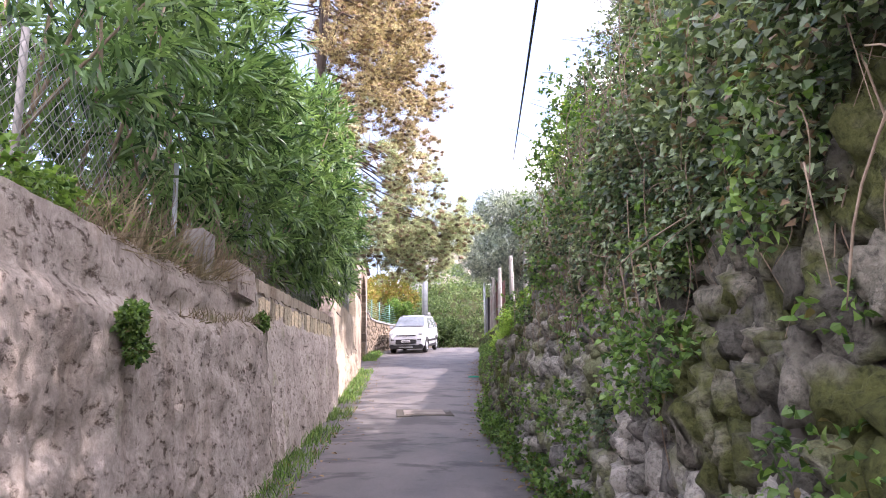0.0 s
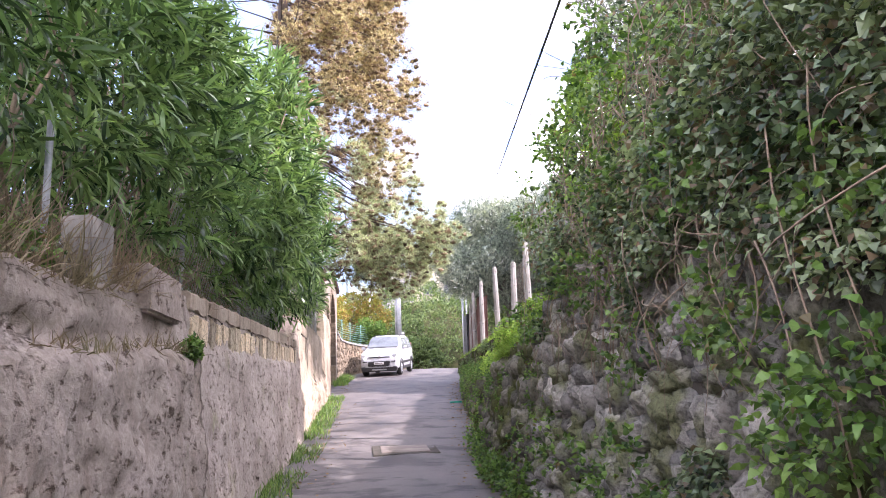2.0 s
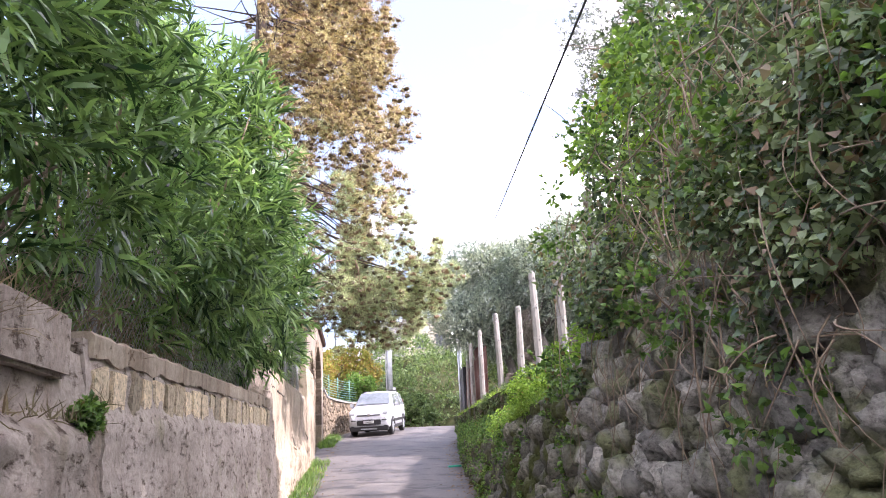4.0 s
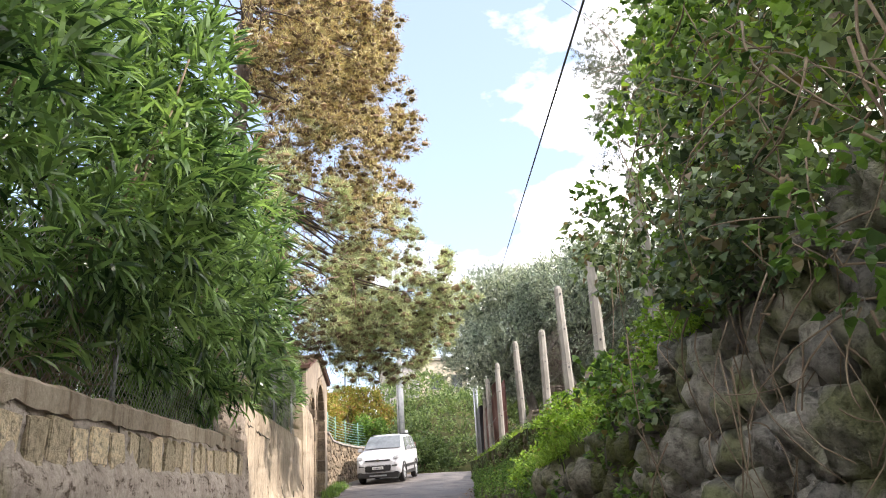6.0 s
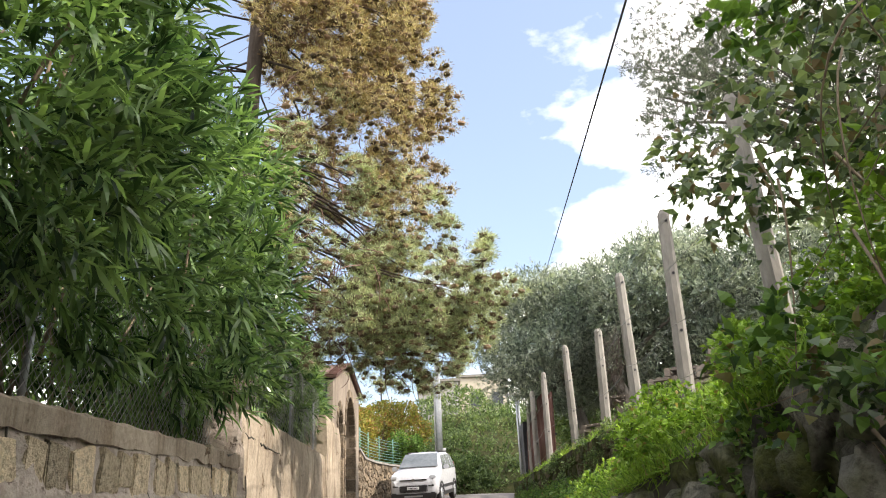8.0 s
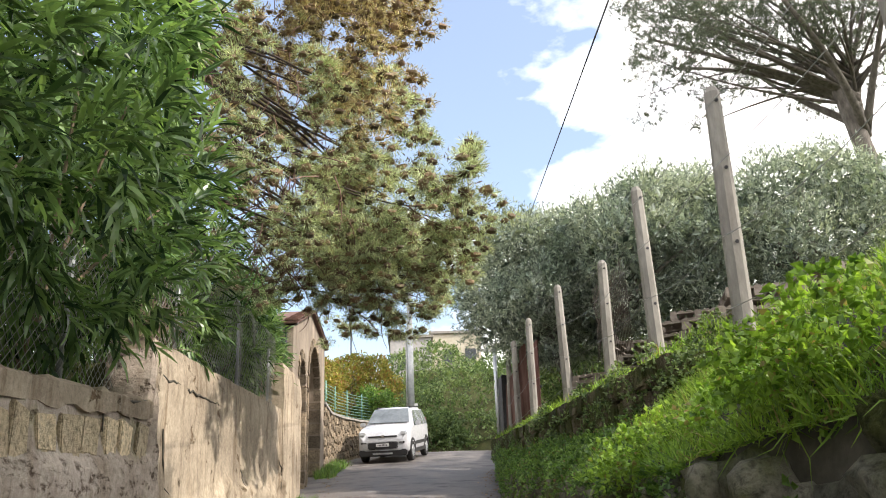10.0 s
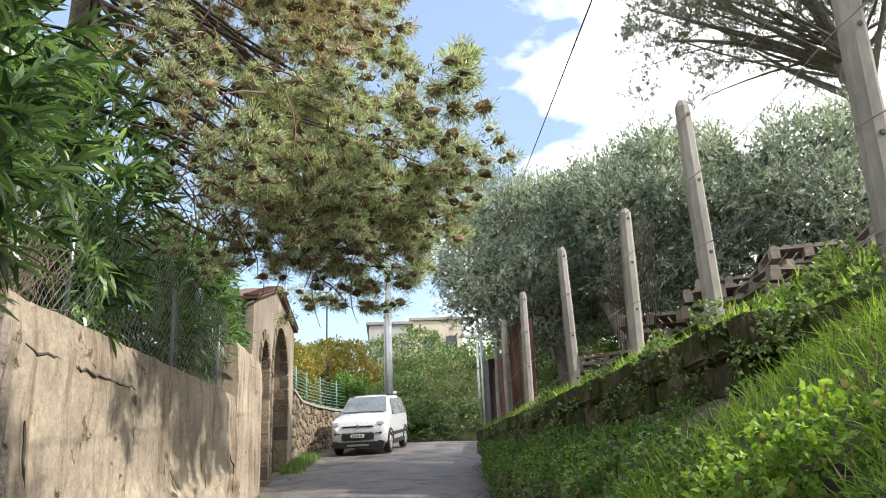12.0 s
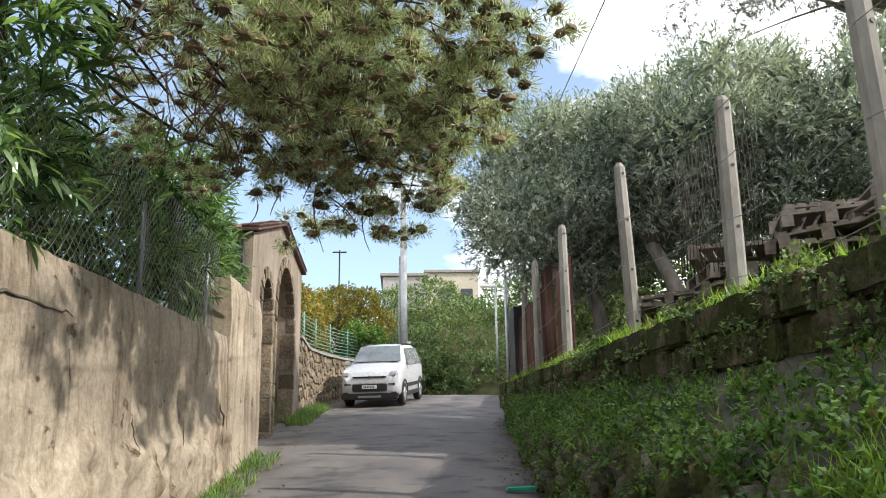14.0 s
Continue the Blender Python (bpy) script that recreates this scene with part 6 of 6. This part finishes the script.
line = [Vector((5.0 - 0.1205 * (40 - y), y, 11.6 - 0.2262 * (40 - y))) for y in np.arange(46, 1.9, -2.0)]
line += [Vector((1.0, 0.9, 3.3)), Vector((2.6, 0.2, 4.6))]
tagged(new("overhead_cable", tubes_mesh("overhead_cable", [(line, [0.0075] * len(line))], M["cable"], 6)), "black overhead cable crossing the sky above the lane", "cable")

lamp = empty("street_lamp", (4.6, 46, 4.5), "pale street lamp with a curved head beyond the bend", "street lamp")
part("pole", tubes_mesh("pole", [([(0, 0, -0.3), (0, 0, 2), (0, 0, 4.25)], [0.06, 0.05, 0.045])], M["metal"], 10), None, lamp)
bm = bmesh.new()
box(bm, (-0.72, -0.12, 4.2), (0.06, 0.12, 4.36), 0.05)
part("head", bm, M["plate"], lamp, "white lamp head")


# ---- houses and distance ----
def house(name, x0, x1, y0, y1, z0, z1, wall_mat, label, wins):
    root = empty(name, (x0, y0, z0), label, "house")
    bm = bmesh.new()
    box(bm, (0, 0, 0), (x1 - x0, y1 - y0, z1 - z0), 0.03)
    part("wall", bm, M[wall_mat], root)
    bm = bmesh.new()
    box(bm, (-0.2, -0.2, z1 - z0), (x1 - x0 + 0.2, y1 - y0 + 0.2, z1 - z0 + 0.25), 0.03)
    part("roof", bm, M["concrete"], root, "flat grey roof edge")
    for wx, wz in wins:
        bm = bmesh.new()
        box(bm, (wx, -0.05, wz), (wx + 1.0, 0.06, wz + 1.3), 0.02)
        w = part("window", bm, M["window"], root, "dark window")
        bm = bmesh.new()
        box(bm, (wx - 0.08, -0.12, wz - 0.1), (wx + 1.08, 0.05, wz - 0.02), 0.01)
        part("sill", bm, M["concrete"], w)


house("house", -1.0, 2.6, 75, 84, 8, 15.2, "pale_wall", "pale grey flat-roofed house above the hillside", ((0.8, 4.6),))
house("house", 2.7, 7.2, 77, 86, 8, 15.9, "ochre_wall", "ochre flat-roofed house above the hillside", ((1.0, 5.2), (3.0, 5.2)))
house("house", -8.5, -4.2, 62, 70, 5, 10.6, "pale_wall", "pale house with low roof behind the garden", ((0.8, 3.2), (2.6, 3.2)))


def ridge():
    V, lo = [], []
    xs = np.linspace(-260, 260, 90)
    for x in xs:
        h = 30 + 28 * math.exp(-((x + 62) / 45) ** 2) + 6 * lump((x * 0.02, 0, 1)) + 2 * lump((x * 0.1, 0, 2))
        V += [(x, 225, -5), (x, 245, h * 0.6), (x, 290, h), (x, 400, -5)]
    for i in range(len(xs) - 1):
        for k in range(3):
            lo += [i * 4 + k, (i + 1) * 4 + k, (i + 1) * 4 + k + 1, i * 4 + k + 1]
    me = to_mesh("backdrop", V, lo, [4] * ((len(xs) - 1) * 3), M["far_hill"], True)
    tagged(new("backdrop", me), "hazy grey-green hill on the horizon", "hill", kind="structure")


ridge()
an = empty("aerial_mast", (-2.6, 50, 5.0), "thin dark aerial mast rising from the garden", "mast")
part("pole", tubes_mesh("pole", [([(0, 0, -0.3), (0, 0, 6.4)], [0.05, 0.04])], M["dark_iron"], 6), None, an)
part("crossbar", tubes_mesh("crossbar", [([(-0.35, 0, 6.3), (0.35, 0, 6.3)], [0.04, 0.04])], M["dark_iron"], 5), None, an)

# ---- small things on the lane ----
mh = empty("manhole_cover", (0.14, 14.4, road_z(14.4) + 0.012), "square rusty manhole cover sunk in dark patched asphalt", "manhole cover")
bm = bmesh.new()
box(bm, (-0.52, -0.5, -0.05), (0.52, 0.5, 0.005), 0.01)
part("surround", bm, M["mortar"], mh, "dark cracked surround")
bm = bmesh.new()
box(bm, (-0.38, -0.36, -0.02), (0.38, 0.36, 0.015), 0.008)
part("cover", bm, M["pallet"], mh, "worn brownish lid")
mh.matrix_basis = pose(0.14, 14.4, road_z(14.4) + 0.0, 5.6, 0, 3)

sl = empty("plastic_scrap", (1.62, 21.6, road_z(21.7) + 0.01), "flattened bright green plastic scrap at the lane's edge", "litter")
bm = bmesh.new()
box(bm, (-0.16, -0.05, -0.02), (0.16, 0.05, 0.02), 0.015)
for v in bm.verts:
    v.co += Vector((0.01, 0.01, 0.015)) * lump(v.co * 15)
part("scrap", bm, M["green_plastic"], sl)


def fallen():
    P, D = [], []
    for i in range(900):
        y = random.uniform(5, 30)
        if random.random() < 0.72:
            x = right_edge(y) - abs(random.gauss(0, 0.22))
        else:
            x = left_edge(y) + 0.15 + abs(random.gauss(0, 0.25))
        u = (x - left_edge(y) + 0.35) / (right_edge(y) - left_edge(y) + 0.7)
        P.append((x, y, road_z(y) - 0.06 * (2 * u - 1) ** 2 + 0.022))
        D.append((random.gauss(0, 1), random.gauss(0, 1), 0.1))
    n = len(P)
    me = leaves("fallen_leaves", np.array(P), np.array(D), rng.uniform(0.04, 0.09, n), rng.uniform(0.02, 0.05, n), LEAF_WIDE, M["litter"], 0.3)
    tagged(new("fallen_leaves", me), "brown fallen leaves along the lane's edges", "leaves", kind="stuff")


fallen()

# ---- pieces of the walls ----
for k in range(24):
    y = 8.6 + k * 0.305 + random.uniform(-0.05, 0.05)
    w, h = random.uniform(0.2, 0.29), random.uniform(0.22, 0.36)
    bm = bmesh.new()
    box(bm, (-0.06, -w / 2, -h / 2), (0.02, w / 2, h / 2), 0.008)
    for v in bm.verts:
        v.co += Vector((0.006, 0.05, 0.06)) * lump(v.co * 6 + Vector((k * 3.1, 0, 0)))
    st = part("stone", bm, M["wallstone"], wall_left_2)
    st.matrix_basis = pose(-1.755, y, left_top(y) - 0.16 - h / 2, random.uniform(-8, 8), 0, 0)

bm = bmesh.new()
prev = None
for y in np.arange(8.42, 15.95, 0.12):
    z = left_top(y)
    x = -1.75 + 0.025 * lump((0, y * 3, 1)) + 0.015 * lump((0, y * 11, 1))
    ring = [bm.verts.new(p) for p in ((x, y, z - 0.12 + 0.05 * lump((1, y * 4, 0))), (x, y, z + 0.015), (x - 0.03, y, z + 0.04 + 0.03 * lump((2, y * 6, 0))), (x - 0.42, y, z + 0.04), (x - 0.42, y, z - 0.1))]
    if prev:
        for k in range(5):
            bm.faces.new((prev[k], prev[(k + 1) % 5], ring[(k + 1) % 5], ring[k]))
    else:
        bm.faces.new(ring)
    prev = ring
bm.faces.new(prev[::-1])
part("coping", bm, M["smooth"], wall_left_2, "tan mortar coping")



def crack(parent, y, z, dy, dz, n, width, front):
    """A thin dark tube wandering over a wall's face, painting an open joint's shade."""
    pts, rad = [], []
    for i in range(n + 1):
        u = i / n
        yy, zz = y + dy * u + 0.035 * lump((i * 0.9, y, z)) , z + dz * u + 0.05 * lump((y, i * 0.7, z))
        pts.append((front(yy, min(0.98, (zz - road_z(yy)) / max(0.5, left_top(yy) - road_z(yy))), zz) - 0.002, yy, zz))
        rad.append(width * (0.35 + 0.65 * math.sin(math.pi * min(1, u + 0.15))) * random.uniform(0.6, 1.2))
    part("crack", tubes_mesh("crack", [(pts, rad)], M["mortar"], 6, False), None, parent, "dark crack")


for y, z, dy, dz, n, w in ((16.05, 3.3, 1.0, -0.02, 14, 0.016), (17.0, 3.28, 1.3, 0.02, 16, 0.013), (22.75, 3.0, 0.05, -0.75, 12, 0.012), (16.25, 2.85, 0.1, -0.5, 9, 0.013), (18.3, 3.05, 0.05, -0.35, 8, 0.006), (19.6, 2.7, -0.04, -0.3, 7, 0.006), (21.0, 2.6, 0.02, -0.25, 6, 0.005)):
    crack(wall_left_3, y, z, dy, dz, n, w, front_far)
for y, z, dy, dz, n, w in ((13.2, 2.78, 0.1, -0.42, 10, 0.014), (14.9, 2.85, 0.05, -0.3, 8, 0.009), (11.4, 2.75, 0.08, -0.35, 8, 0.009), (9.7, 2.7, 0.06, -0.3, 8, 0.009), (15.0, 2.95, 0.85, 0.1, 10, 0.014)):
    crack(wall_left_2, y, z, dy, dz, n, w, front_near)

blocks_root = empty("wall_block", (2.6, 22, 3.0), "low wall of mossy tufa blocks carrying the concrete posts", "wall", kind="structure")
y = 15.6
row_z = ((-0.23, -0.008), (-0.47, -0.238))
for r, (za, zb) in enumerate(row_z):
    y = 15.6 + 0.2 * r
    while y < 28.8:
        w = random.uniform(0.24, 0.42)
        top = 3.3 + 0.012 * (y - 16)
        bm = bmesh.new()
        box(bm, (2.42 + random.uniform(-0.03, 0.03), y + 0.008, top + za), (2.82, y + w - 0.008, top + zb), 0.025)
        for v in bm.verts:
            v.co += Vector((0.03, 0.015, 0.015)) * lump(v.co * 5)
        part("block", bm, M["tufa"], blocks_root).matrix_basis = Matrix.Translation((-2.6, -22, -3.0))
        y += w

boulders()
